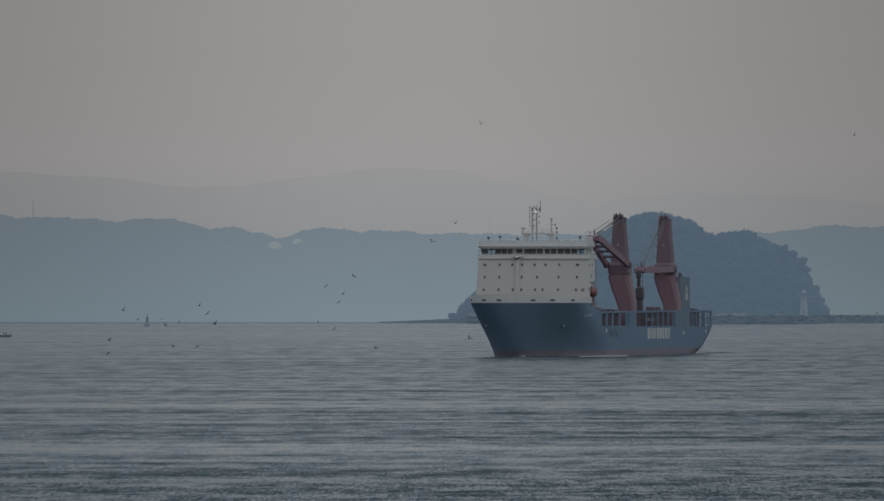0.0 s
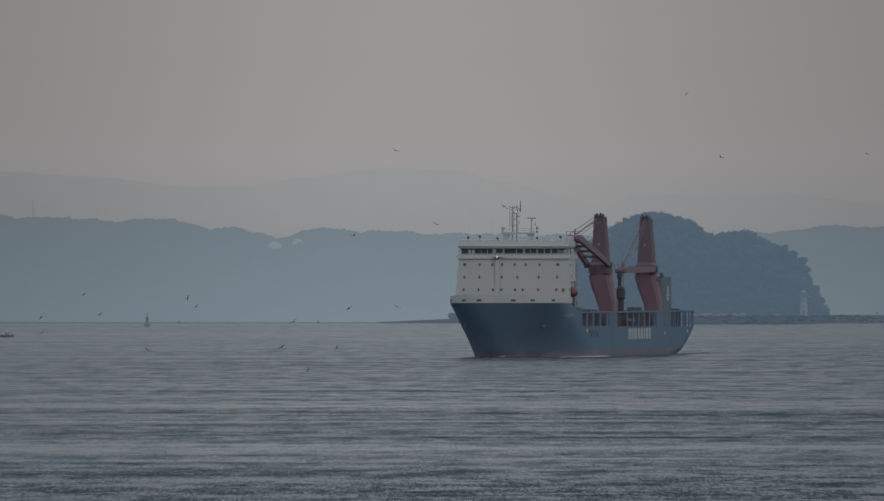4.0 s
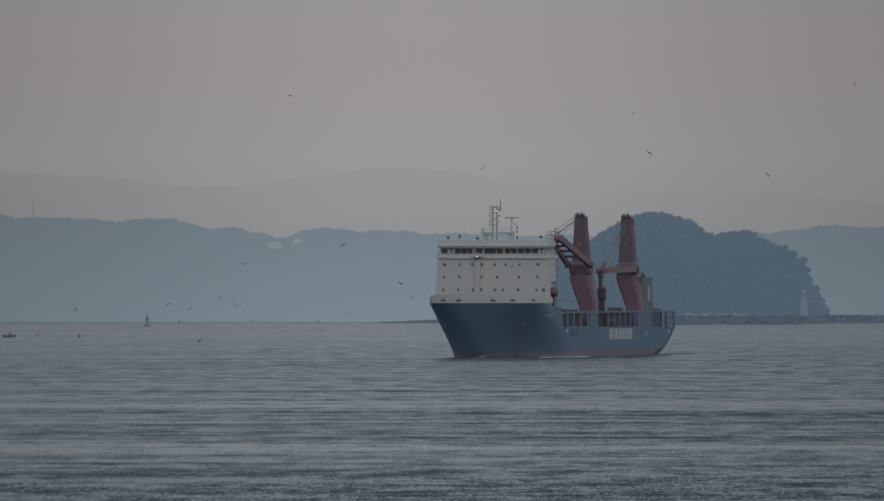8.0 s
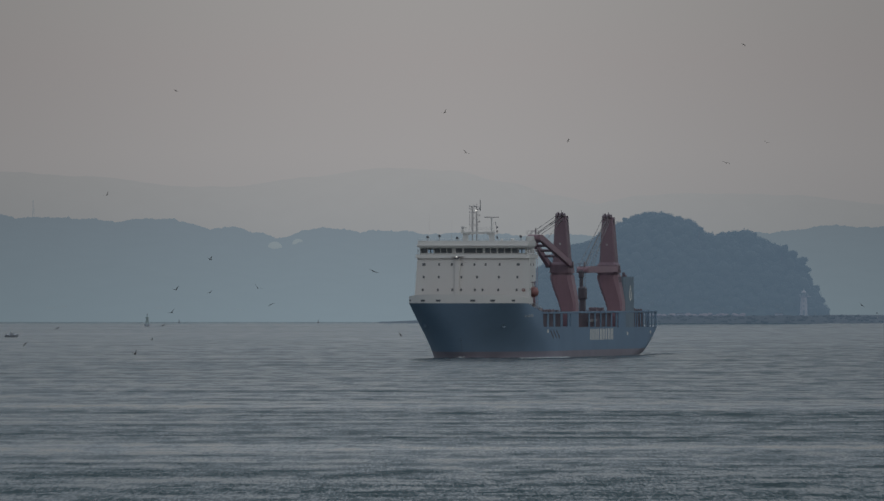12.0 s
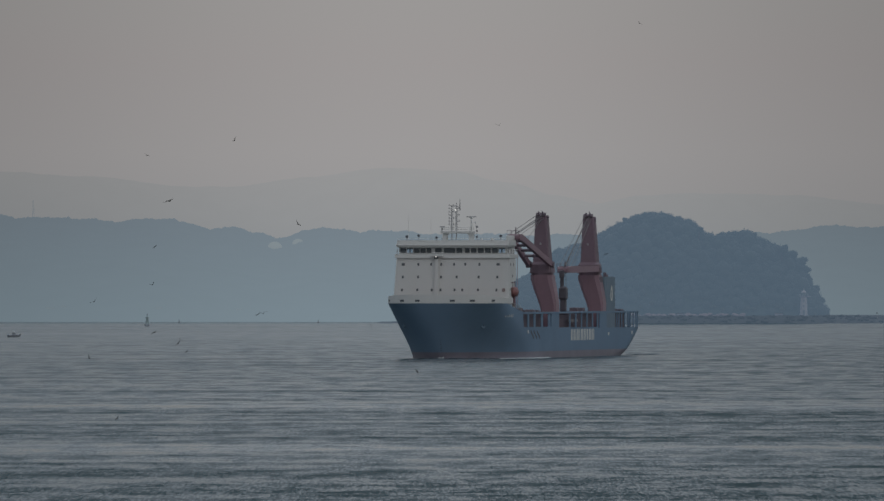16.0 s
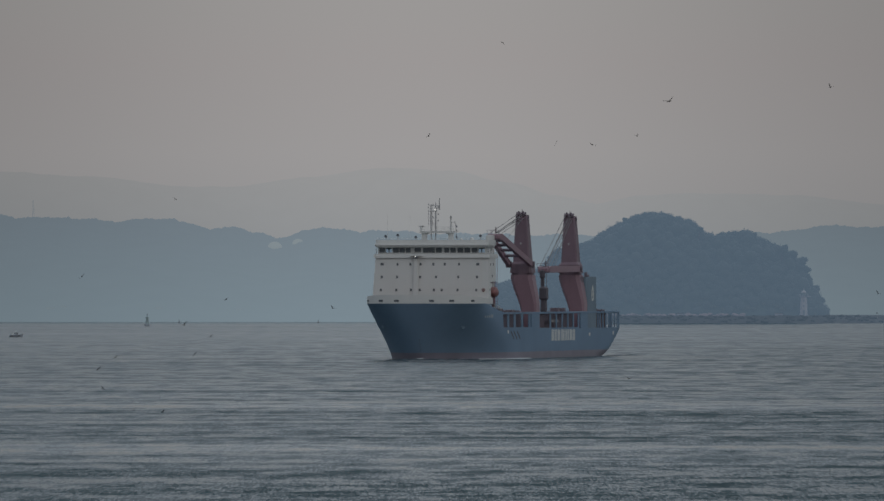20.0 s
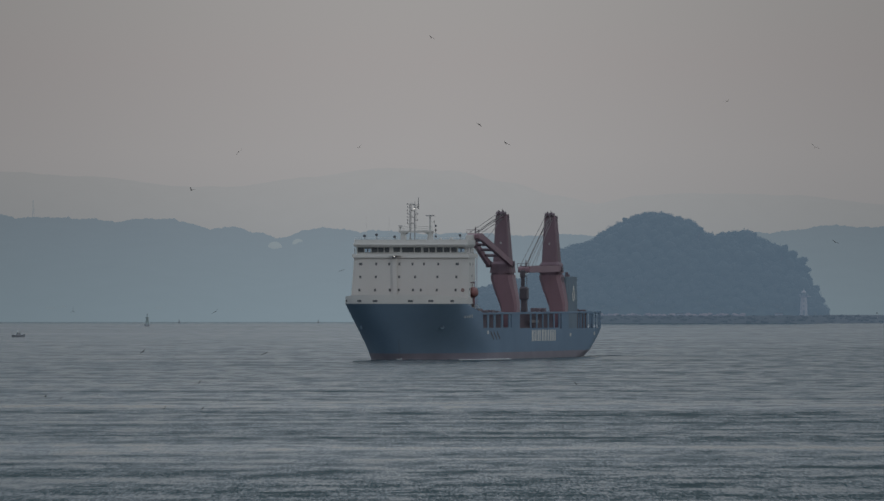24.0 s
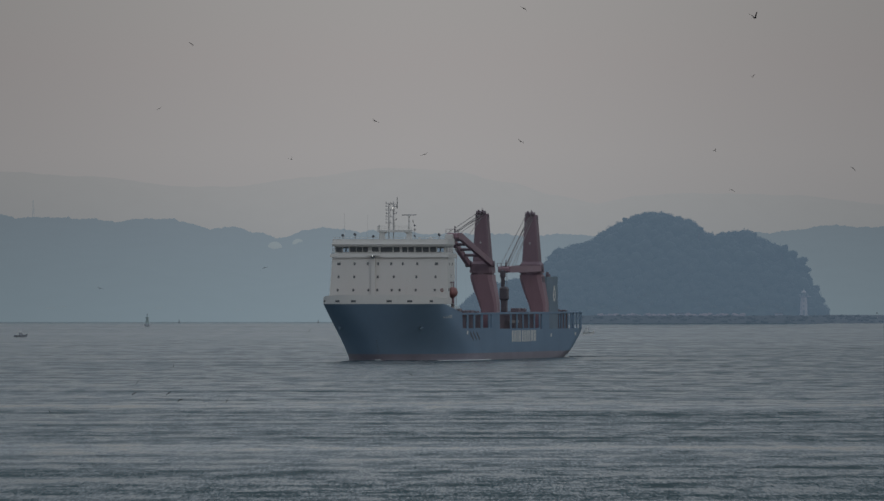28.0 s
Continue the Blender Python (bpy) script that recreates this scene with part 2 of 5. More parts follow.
ORANGE = simple("rescue_boat_orange", (0.25, 0.115, 0.112), 0.55)
MARK = simple("white_hull_marking", (0.66, 0.66, 0.62), 0.55, wear=0.08)
FUNNEL_BLUE = paint("funnel_blue_paint", (0.175, 0.235, 0.290), 0.65, wear=0.15, streak=0.15, rust=(0.06, 0.06, 0.06), spec=0.25)
BOARD = simple("dull_white_board", (0.26, 0.25, 0.25), 0.6)
FLAG_DARK = simple("faded_signal_flag", (0.11, 0.12, 0.15), 0.9)
# grey trim whose haze is painted in as emission
HAZE_GREY = paint("hazy_grey_trim", (0.10, 0.11, 0.12), 0.6, haze_glow=(0.058, 0.086, 0.118))
LAMP = glow("white_lamp_glass", (1.0, 0.97, 0.9), 1.2)
FOAM = simple("sea_foam", (0.62, 0.66, 0.68), 0.8, wear=0.1)
SEA = sea("strait_water")
LEE_WATER = sea("smooth_lee_water", 0.10)
SWELL = simple("dark_smooth_water", (0.030, 0.048, 0.062), 0.2, 0.25, wear=0.15, grain=0.8)
# emission colour that stands in for haze before the island
HAZE_GLOW = (0.066, 0.092, 0.130)
LEAF = foliage("hazy_evergreen_leaves", (0.009, 0.013, 0.013), (0.013, 0.017, 0.016), haze_glow=(0.073, 0.106, 0.143))
LEAF_PALE = foliage("paler_leaves", (0.015, 0.020, 0.020), (0.022, 0.027, 0.025), haze_glow=(0.072, 0.103, 0.138))
BARK = paint("grey_bark", (0.08, 0.07, 0.065), 0.9, haze_glow=HAZE_GLOW)
ROCK = paint("shore_rock", (0.022, 0.020, 0.020), 0.9, wear=0.35, grain=0.6, bump=0.3, haze_glow=(0.047, 0.070, 0.096))
PALE_ROCK = paint("pale_shore_rock", (0.135, 0.100, 0.092), 0.9, wear=0.3, grain=0.8, bump=0.2, haze_glow=HAZE_GLOW)
SOIL = paint("wooded_slope_soil", (0.018, 0.025, 0.026), 0.95, wear=0.3, grain=0.3, haze_glow=(0.068, 0.100, 0.135))
CONCRETE = paint("old_concrete", (0.12, 0.11, 0.11), 0.85, wear=0.12, haze_glow=HAZE_GLOW)
LIGHT_WHITE = paint("lighthouse_white", (0.18, 0.168, 0.162), 0.6, wear=0.08, streak=0.1, rust=(0.3, 0.3, 0.3), haze_glow=HAZE_GLOW)
BUOY_PAINT = paint("buoy_green_grey", (0.34, 0.43, 0.45), 0.6)
BOAT_DARK = paint("fishing_boat_dark", (0.27, 0.30, 0.34), 0.6)
BOAT_PALE = paint("fishing_boat_white", (0.60, 0.63, 0.65), 0.5)
FEATHER = simple("dark_brown_feathers", (0.014, 0.013, 0.014), 0.9, spec=0.1)
# far land and buildings: haze tones painted in as emission
HILL = emissive_haze("wooded_hills_in_haze", (0.177, 0.226, 0.261), (0.160, 0.193, 0.225), 45.0)
HOUSE_FAINT = emissive_haze("far_house_in_haze", (0.182, 0.228, 0.260), (0.182, 0.228, 0.260), 45.0)
FAR_HILL = emissive_haze("faint_mountains_in_haze", (0.234, 0.248, 0.262), (0.288, 0.283, 0.284), 72.0)
DOME_PALE = emissive_haze("pale_tank_in_haze", (0.198, 0.238, 0.262), (0.212, 0.245, 0.264), 45.0)


# ---- mesh helpers ----
def mesh_of(name, verts, faces, material, smooth=False):
    me = bpy.data.meshes.new(name)
    me.from_pydata([tuple(v) for v in verts], [], faces)
    me.materials.append(material)
    if smooth:
        me.shade_smooth()
    me.update()
    return me


def part(name, bm, material, parent, label=""):
    """Links a bmesh as one mesh object under a thing or a part."""
    bmesh.ops.recalc_face_normals(bm, faces=bm.faces)
    me = bpy.data.meshes.new(name)
    bm.to_mesh(me)
    bm.free()
    me.materials.append(material)
    ob = new(name, me)
    ob.parent = parent
    return tagged(ob, label)


def again(ob, parent, m):
    """One more part on the same mesh."""
    o = new(ob.name.split(".")[0], ob.data)
    o.parent = parent
    o.matrix_basis = m
    return o


def thing(name, label, category, group="", kind="", m=None):
    ob = new(name)
    ob.empty_display_size = 0.5
    if m is not None:
        ob.matrix_basis = m
    return tagged(ob, label, category, group, kind)


def block(bm, x0, x1, y0, y1, z0, z1, bevel=0.0):
    made = bmesh.ops.create_cube(bm, size=1.0, matrix=Matrix.LocRotScale(((x0 + x1) / 2, (y0 + y1) / 2, (z0 + z1) / 2), None, (abs(x1 - x0), abs(y1 - y0), abs(z1 - z0))))
    if bevel:
        edges = list({e for v in made["verts"] for e in v.link_edges})
        bmesh.ops.bevel(bm, geom=edges, offset=bevel, segments=1, affect="EDGES")
    return bm


def box(*a, bevel=0.0):
    return block(bmesh.new(), *a, bevel=bevel)


def rod(bm, a, b, r0, r1=None, sides=6):
    """A round or tapered bar from a to b."""
    a, b = Vector(a), Vector(b)
    turn = (b - a).to_track_quat("Z", "Y").to_matrix().to_4x4()
    bmesh.ops.create_cone(bm, cap_ends=True, segments=sides, radius1=r0, radius2=r0 if r1 is None else r1, depth=(b - a).length,
                          matrix=Matrix.Translation((a + b) / 2) @ turn)
    return bm


def beam(bm, a, b, wide0, high0, wide1=None, high1=None):
    """A rectangular girder from a to b, tapering."""
    a, b = Vector(a), Vector(b)
    along = (b - a).normalized()
    side = along.cross(Vector((0, 0, 1)))
    side = side.normalized() if side.length > 1e-4 else Vector((0, 1, 0))
    up = side.cross(along)
    vs = []
    for p, w, h in ((a, wide0, high0), (b, wide1 or wide0, high1 or high0)):
        for s, u in ((-1, -1), (1, -1), (1, 1), (-1, 1)):
            vs.append(bm.verts.new(p + side * s * w / 2 + up * u * h / 2))
    for f in ((0, 1, 2, 3), (7, 6, 5, 4), (0, 4, 5, 1), (1, 5, 6, 2), (2, 6, 7, 3), (3, 7, 4, 0)):
        bm.faces.new([vs[i] for i in f])
    return bm


def loft(rings, caps=True):
    """A skin over rings of equal length, each a list of points."""
    bm = bmesh.new()
    rows = [[bm.verts.new(p) for p in ring] for ring in rings]
    k = len(rows[0])
    for r, s in zip(rows, rows[1:]):
        for i in range(k):
            bm.faces.new((r[i], r[(i + 1) % k], s[(i + 1) % k], s[i]))
    if caps:
        bm.faces.new(rows[0][::-1])
        bm.faces.new(rows[-1])
    return bm


def rect_ring(cx, cy, z, lx, ly, cut=0.0):
    """An oblong ring round (cx, cy), with cut corners."""
    a, b, c = lx / 2, ly / 2, cut
    if not c:
        return [(cx - a, cy - b, z), (cx + a, cy - b, z), (cx + a, cy + b, z), (cx - a, cy + b, z)]
    return [(cx - a + c, cy - b, z), (cx + a - c, cy - b, z), (cx + a, cy - b + c, z), (cx + a, cy + b - c, z),
            (cx + a - c, cy + b, z), (cx - a + c, cy + b, z), (cx - a, cy + b - c, z), (cx - a, cy - b + c, z)]


def smooth_line(points, x):
    """Height at x on a smooth line through (x, height) points."""
    xs, zs = [p[0] for p in points], [p[1] for p in points]
    i = int(np.clip(np.searchsorted(xs, x) - 1, 0, len(xs) - 2))
    u = float(np.clip((x - xs[i]) / (xs[i + 1] - xs[i]), 0, 1))
    u = u * u * (3 - 2 * u) * 0.6 + u * 0.4
    return zs[i] + (zs[i + 1] - zs[i]) * u


# ---- water, distance ----
water = new("water", mesh_of("water", [(x, y, 0) for y in (-4000, 600, 1200, 2200, 3400, 5600) for x in (-4000, -400, -120, 120, 400, 4000)],
                             [(r * 6 + c, r * 6 + c + 1, r * 6 + c + 7, r * 6 + c + 6) for r in range(5) for c in range(5)], SEA))
tagged(water, "grey rippled water of the strait under haze", "water", kind="structure")

RIDGE = [(-222, 48), (-197, 46.8), (-188, 45.5), (-180, 46), (-149, 44.6), (-145, 43.8), (-137, 44.9), (-122, 45), (-112, 42.2), (-104, 40.7),
         (-93, 41.3), (-84, 39), (-73, 36.7), (-61, 39.7), (-51, 41), (-36, 39.5), (-16, 39.7), (-6, 38), (17, 38.5), (42, 37.5), (59, 38.2),
         (69, 36.5), (92, 34), (117, 34.4), (144, 38.7), (160, 40.7), (175, 42.5), (185, 41.5), (230, 43)]
MOUNT = [(-231, 69.2), (-205, 68), (-166, 66), (-119, 61.3), (-95, 61.3), (-66, 65.2), (-25, 70), (4, 68.4), (30, 63.4), (51, 57.4), (72, 53.5),
         (91, 56.9), (114, 58.2), (161, 57.4), (205, 53), (240, 51)]


def hill_z(x, y):
    """Height of the far shore's hills, from the water at 4528 m to the ridge at 4780 m."""
    v = (y - 4528) / 252
    if v <= 0:
        return -0.6
    top = smooth_line(RIDGE, x) + 0.9 * noise.fractal((x * 0.11, 3.7, 0), 0.9, 2.0, 4) + 0.45 * noise.noise((x * 0.55, 1.3, 4)) + 0.75 * max(0, noise.noise((x * 1.0, 5.3, 2)))
    rise = math.sin(min(v, 1) * math.pi / 2) ** 0.9
    lumps = 1.6 * noise.fractal((x * 0.05, y * 0.03, 8), 0.9, 2.0, 4) * min(1, 4 * v) * max(0, 1 - v)
    fall = 1 if v <= 1 else max(0.55, 1 - (v - 1) * 0.9)
    return 1.2 + (top - 1.2) * rise * fall + lumps


def land(name, xs, ys, height, material, label):
    vs = [(x, y, height(x, y)) for y in ys for x in xs]
    k = len(xs)
    fs = [(r * k + c, r * k + c + 1, (r + 1) * k + c + 1, (r + 1) * k + c) for r in range(len(ys) - 1) for c in range(k - 1)]
    return tagged(new(name, mesh_of(name, vs, fs, material, True)), label, "hills", kind="structure")


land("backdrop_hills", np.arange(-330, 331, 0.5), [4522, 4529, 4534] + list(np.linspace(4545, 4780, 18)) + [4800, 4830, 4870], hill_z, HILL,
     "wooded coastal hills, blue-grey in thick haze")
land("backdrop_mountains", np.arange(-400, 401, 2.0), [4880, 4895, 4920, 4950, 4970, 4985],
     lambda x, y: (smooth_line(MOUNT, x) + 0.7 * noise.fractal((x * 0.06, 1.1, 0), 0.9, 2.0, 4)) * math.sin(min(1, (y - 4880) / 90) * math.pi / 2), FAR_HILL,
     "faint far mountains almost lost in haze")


# ---- cargo ship: x forward from the stern, y to port, z up from the waterline; the origin amidships ----
MID = 75.0
ship = thing("cargo_ship", "blue cargo ship with white forward deckhouse and two red cranes", "ship")
BEAM = 12.8


def stem_x(z):
    return 144.2 + 5.3 * max(0.0, z) / 12.1


def half(x, z):
    """Half breadth of the hull."""
    k = min(1.0, max(0.0, z) / 12.1)
    entry = 38 - 25.0 * k ** 1.1
    n = 1.86 + 1.24 * k ** 2
    u = (x - (stem_x(z) - entry)) / entry
    b = BEAM
    if u > 0:
        b *= max(0.0, 1 - min(u, 1) ** n) ** (1 / n)
    bottom = keel_z(x)
    over = (z - bottom) / (1.4 if x < 30 else 1.0)
    if x < 30:
        b *= 0.95 + 0.05 * min(1.0, max(0.0, over)) ** 0.5
    return b


def keel_z(x):
    return 5.3 * max(0.0, (16.0 - x) / 18.8) ** 1.6 if x < 16.0 else -2.2 * min(1, (x - 16.0) / 12)


AFT = [-2.8 + 0.7 * i for i in range(31)] + [19.5, 24, 30, 45, 60, 75, 90, 100]
BOW = [math.sin(u * math.pi / 2) for u in np.linspace(0, 1, 40)][1:]


def hull_skin(levels, from_x=-9.0, low=None):
    """Both sides of the hull between levels; level functions give z at a station."""
    bm = bmesh.new()
    cols = [("a", x) for x in AFT if x >= from_x] + [("b", u) for u in BOW]
    if from_x > 100:
        cols = [("c", u) for u in np.linspace(0, 1, 30)]
    for side in (1, -1):
        grid = []
        for kind, s in cols:
            col = []
            for z in levels:
                zz = z
                if kind == "a":
                    zz = max(z, keel_z(s)) if z < 6 else z
                    x = s
                elif kind == "b":
                    x = 100 + (stem_x(z) - 100) * s
                else:
                    x = from_x + (stem_x(z) - from_x) * math.sin(s * math.pi / 2)
                if low and z > 6.5:
                    zz = min(z, low(x))
                col.append(bm.verts.new((x - MID, side * half(x, zz), zz)))
            grid.append(col)
        for c, d in zip(grid, grid[1:]):
            for i in range(len(levels) - 1):
                if low and levels[i] > 6.3 and c[i].co.x + MID < 120:
                    continue
                try:
                    bm.faces.new((c[i], d[i], d[i + 1], c[i + 1]))
                except ValueError:
                    pass
    # transom
    if from_x < 0:
        for i in range(len(levels) - 1):
            a, b = levels[i], levels[i + 1]
            if a > 6.3:
                break
            za, zb = (max(v, keel_z(-2.8)) if v < 6 else v for v in (a, b))
            if zb - za > 0.01:
                q = [bm.verts.new((-2.8 - MID, s * half(-2.8, z), z)) for s, z in ((1, za), (-1, za), (-1, zb), (1, zb))]
                bm.faces.new(q)
    bmesh.ops.remove_doubles(bm, verts=bm.verts, dist=0.002)
    bmesh.ops.dissolve_degenerate(bm, edges=bm.edges, dist=0.001)
    return bm


def smooth_part(ob, angle=35):
    ob.data.shade_smooth()
    ob.data.set_sharp_from_angle(angle=radians(angle))
    return ob


smooth_part(part("boot_top", hull_skin([-2.2, -1, 0, 0.8, 1.5]), BOOT_RED, ship, "dull red antifouling band at the waterline"))
def sheer(x):
    """Top of the blue plating by the deckhouse."""
    return 10.2 + (12.1 - 10.2) * min(1, max(0, (x - 121) / 17))


bm = hull_skin([1.5, 2.2, 3.2, 4.3, 5.3, 6.4, 7.3, 8.2, 9.1, 10.0, 11.0, 12.1], -9.0, sheer)
bmesh.ops.delete(bm, geom=[v for v in bm.verts if not v.link_faces], context="VERTS")
hull = smooth_part(part("hull", bm, HULL_BLUE, ship, "weathered dark blue steel hull"))


def deck_outline(z, from_x, inset=0.0, n=34):
    pts = []
    for u in np.linspace(0, 1, n):
        x = from_x + (stem_x(z) - inset - from_x) * math.sin(u * math.pi / 2)
        pts.append((x - MID, max(0.0, half(x + inset, z) - inset), z))
    return pts


def deck_plate(z, from_x, inset):
    bm = bmesh.new()
    edge = deck_outline(z, from_x, inset)
    ps = [bm.verts.new(p) for p in edge]
    ss = [bm.verts.new((p[0], -p[1], p[2])) for p in edge[:-1]]
    bm.faces.new(ps + ss[::-1])
    return bm


part("forecastle_deck", deck_plate(12.0, 121.0, 0.15), DECK_GREEN, ship)
part("main_deck", box(-2.5 - MID, 122 - MID, -12.6, 12.6, 6.1, 6.34), DECK_GREEN, ship)

# white bulwark round the forecastle, higher at the stem
bm = bmesh.new()
for side in (1, -1):
    rows = []
    for o, w in zip(deck_outline(12.1, 131.0), deck_outline(12.1, 131.0, 0.35)):
        peak = 1.2 + 0.7 * min(1, max(0, (o[0] + MID - 138) / 11)) ** 1.5
        lean = 0.0
        rows.append([bm.verts.new((o[0], side * o[1], 12.1)), bm.verts.new((o[0] + lean, side * o[1], 12.1 + peak)),
                     bm.verts.new((w[0] + lean, side * w[1], 12.1 + peak)), bm.verts.new((w[0], side * w[1], 12.1))])
    for a, b in zip(rows, rows[1:]):
        for i in range(3):
            bm.faces.new((a[i], b[i], b[i + 1], a[i + 1]))
smooth_part(part("forecastle_bulwark", bm, WHITE, ship, "white curved bulwark with mooring openings"))
fair = None
for y in (-11.6, -7.95, -4.4, 3.5, 7.65, 11.5):
    # along the outline
    best = min(deck_outline(12.1, 131.0, 0.0, 200), key=lambda q: abs(q[1] - abs(y)) + (0.0 if q[0] + MID > 135 else 50))
    ang = math.atan2(max(0.2, (best[0] + MID - 134.5) * 0.9), abs(y) * 0.35 + 0.01)
    x = best[0] + MID
    dx = 0.05
    slope = (half(x + dx, 12.1) - half(x - dx, 12.1)) / (2 * dx)
    ang = math.atan2(1, -slope) if y >= 0 else -math.atan2(1, -slope)
    turn = Matrix.Translation((best[0], math.copysign(best[1], y), 12.68)) @ Matrix.Rotation(math.copysign(math.atan2(1.0, max(0.02, -slope)), y), 4, "Z")
    if fair is None:
        fair = part("mooring_opening", box(-0.06, 0.06, -0.55, 0.55, -0.22, 0.22, bevel=0.05), BLACK, ship, "dark mooring opening")
        fair.matrix_basis = turn
    else:
        again(fair, ship, turn)

# anchors in their pockets
for side in (1, -1):
    x = 142.6
    y = half(x, 7.3)
    bm = bmesh.new()
    rod(bm, (0, 0, -0.2), (0, 0, 0.9), 0.12)
    beam(bm, (0, -0.5, 0.15), (0, 0.0, -0.3), 0.2, 0.2)
    beam(bm, (0, 0.5, 0.15), (0, 0.0, -0.3), 0.2, 0.2)
    ob = part("anchor", bm, simple("dull_anchor_steel", (0.15, 0.22, 0.29), 0.6), ship, "grey stowed anchor")
    ob.matrix_basis = Matrix.Translation((x - MID + 0.1, side * (y + 0.12), 7.0)) @ Matrix.Rotation(side * radians(48), 4, "Z")

# draught marks by the stem
MARK_FADED = simple("faded_draught_marks", (0.10, 0.14, 0.18), 0.6)
for i in range(7):
    z = 1.8 + i * 0.42
    part("draught_mark", box(stem_x(z) - MID - 0.12, stem_x(z) - MID + 0.06, -0.16, 0.16, z, z + 0.2), MARK_FADED, ship)


# ---- superstructure ----
def slab(bm, zs):
    """A solid through levels (z, x_aft, x_front, y_starboard, y_port)."""
    rows = [[bm.verts.new(p) for p in ((a - MID, y0, z), (f - MID, y0, z), (f - MID, y1, z), (a - MID, y1, z))] for z, a, f, y0, y1 in zs]
    for r, s in zip(rows, rows[1:]):
        for i in range(4):
            bm.faces.new((r[i], r[(i + 1) % 4], s[(i + 1) % 4], s[i]))
    bm.faces.new(rows[0][::-1])
    bm.faces.new(rows[-1])
    return bm


def front_x(z):
    """The deckhouse front leans back a little as it rises."""
    return 135.1 - 0.7 * (z - 12) / 10


def rake(zlist, aft, y0, y1):
    return [(z, aft, front_x(z), y0, y1) for z in zlist]


bm = slab(bmesh.new(), [(12.0, 133.0, front_x(12), -13.0, 12.78), (17.0, 133.0, front_x(17), -12.7, 12.78)])
house = part("deckhouse_lower", bm, WHITE, ship, "white painted steel deckhouse front")
part("deckhouse_core", slab(bmesh.new(), [(12.0, 119.5, 132.9, -12.6, 10.1), (17.0, 119.5, 132.9, -12.6, 10.1)]), WHITE, ship)
part("deckhouse_upper", slab(bmesh.new(), [(17.003, 128.0, front_x(17), -12.7, 12.78), (21.9, 128.0, front_x(21.9), -12.4, 12.72)]), WHITE, ship)
# bridge: ledge, recessed window band, visor roof
part("bridge_ledge", slab(bmesh.new(), [(21.9, 126.0, 134.75, -12.72, 12.85), (22.75, 126.0, 134.65, -12.72, 12.85)]), WHITE, ship)
part("bridge_roof", slab(bmesh.new(), [(24.25, 126.4, 133.7, -12.5, 12.1), (24.7, 126.2, 134.0, -12.65, 12.35), (25.0, 126.2, 133.9, -12.65, 12.35)]), WHITE, ship)
bm = bmesh.new()
for a in ((126.2, 133.0, -12.65, -12.55), (126.2, 133.0, 12.25, 12.35), (132.9, 133.0, -12.55, 12.25), (126.2, 126.3, -12.55, 12.25)):
    block(bm, a[0] - MID, a[1] - MID, a[2], a[3], 25.0, 25.8)
part("roof_bulwark", bm, WHITE, ship)
part("bridge_wing_post", rod(bmesh.new(), (131 - MID, -13.05, 22.0), (131 - MID, -13.05, 23.9), 0.09), WHITE, ship)

WINS = [(-12.1, 1.35), (-10.6, 1.3), (-9.1, 1.35), (-7.65, 1.25), (-6.25, 1.1), (-4.3, 1.45), (-2.4, 2.6), (0.4, 1.35), (2.3, 1.1), (3.6, 1.25), (5.2, 1.35), (6.75, 1.3), (8.35, 1.3), (9.9, 1.4)]


def front_piece(bm, y0, y1, z0, z1):
    """A piece of the bridge's outward-leaning front wall."""
    def at(z):
        return 132.1 + 0.2 * (z - 22.75) / 1.55
    return slab(bm, [(z0, at(z0) - 0.12, at(z0), y0, y1), (z1, at(z1) - 0.12, at(z1), y0, y1)])


bm = bmesh.new()
front_piece(bm, -12.4, 11.7, 22.75, 23.05)
front_piece(bm, -12.4, 11.7, 24.1, 24.3)
edge = -12.4
for y, w in WINS + [(11.7, 0)]:
    if y > edge:
        front_piece(bm, edge, y, 23.05, 24.1)
    edge = y + w
room = part("bridge_room", bm, WHITE, ship, "white wheelhouse front with a row of dark windows")
for i, (y, w) in enumerate(WINS):
    part("bridge_window", slab(bmesh.new(), [(23.05, 132.04, 132.07, y, y + w), (24.1, 132.17, 132.20, y, y + w)]), TINTED if i in (1, 13) else GLASS_DARK, room)
# aft and side walls with their own windows, dark lined
bm = bmesh.new()
for y0, y1, z0, z1 in ((-12.4, 11.7, 22.75, 23.0), (-12.4, 11.7, 23.85, 24.25), (-12.4, -11.9, 23.0, 23.85), (-11.32, -11.08, 23.0, 23.85), (9.22, 9.46, 23.0, 23.85), (-10.5, 8.6, 23.0, 23.85), (10.1, 11.7, 23.0, 23.85)):
    block(bm, 126.6 - MID, 126.75 - MID, y0, y1, z0, z1)
for y0, y1 in ((-12.4, -12.28), (11.58, 11.7)):
    for x0, x1, z0, z1 in ((126.75, 132.0, 22.75, 23.0), (126.75, 132.0, 24.1, 24.3), (126.75, 127.2, 23.0, 24.1), (128.6, 130.4, 23.0, 24.1), (131.2, 132.0, 23.0, 24.1)):
        block(bm, x0 - MID, x1 - MID, y0, y1, z0, z1)
part("bridge_wall", bm, LINING, room)
part("steering_console", box(130.2 - MID, 131.0 - MID, -7.0, 6.5, 22.76, 23.35, bevel=0.05), LINING, room)
part("chart_table", box(127.4 - MID, 128.6 - MID, -6.0, 5.0, 22.76, 23.9, bevel=0.05), LINING, room)
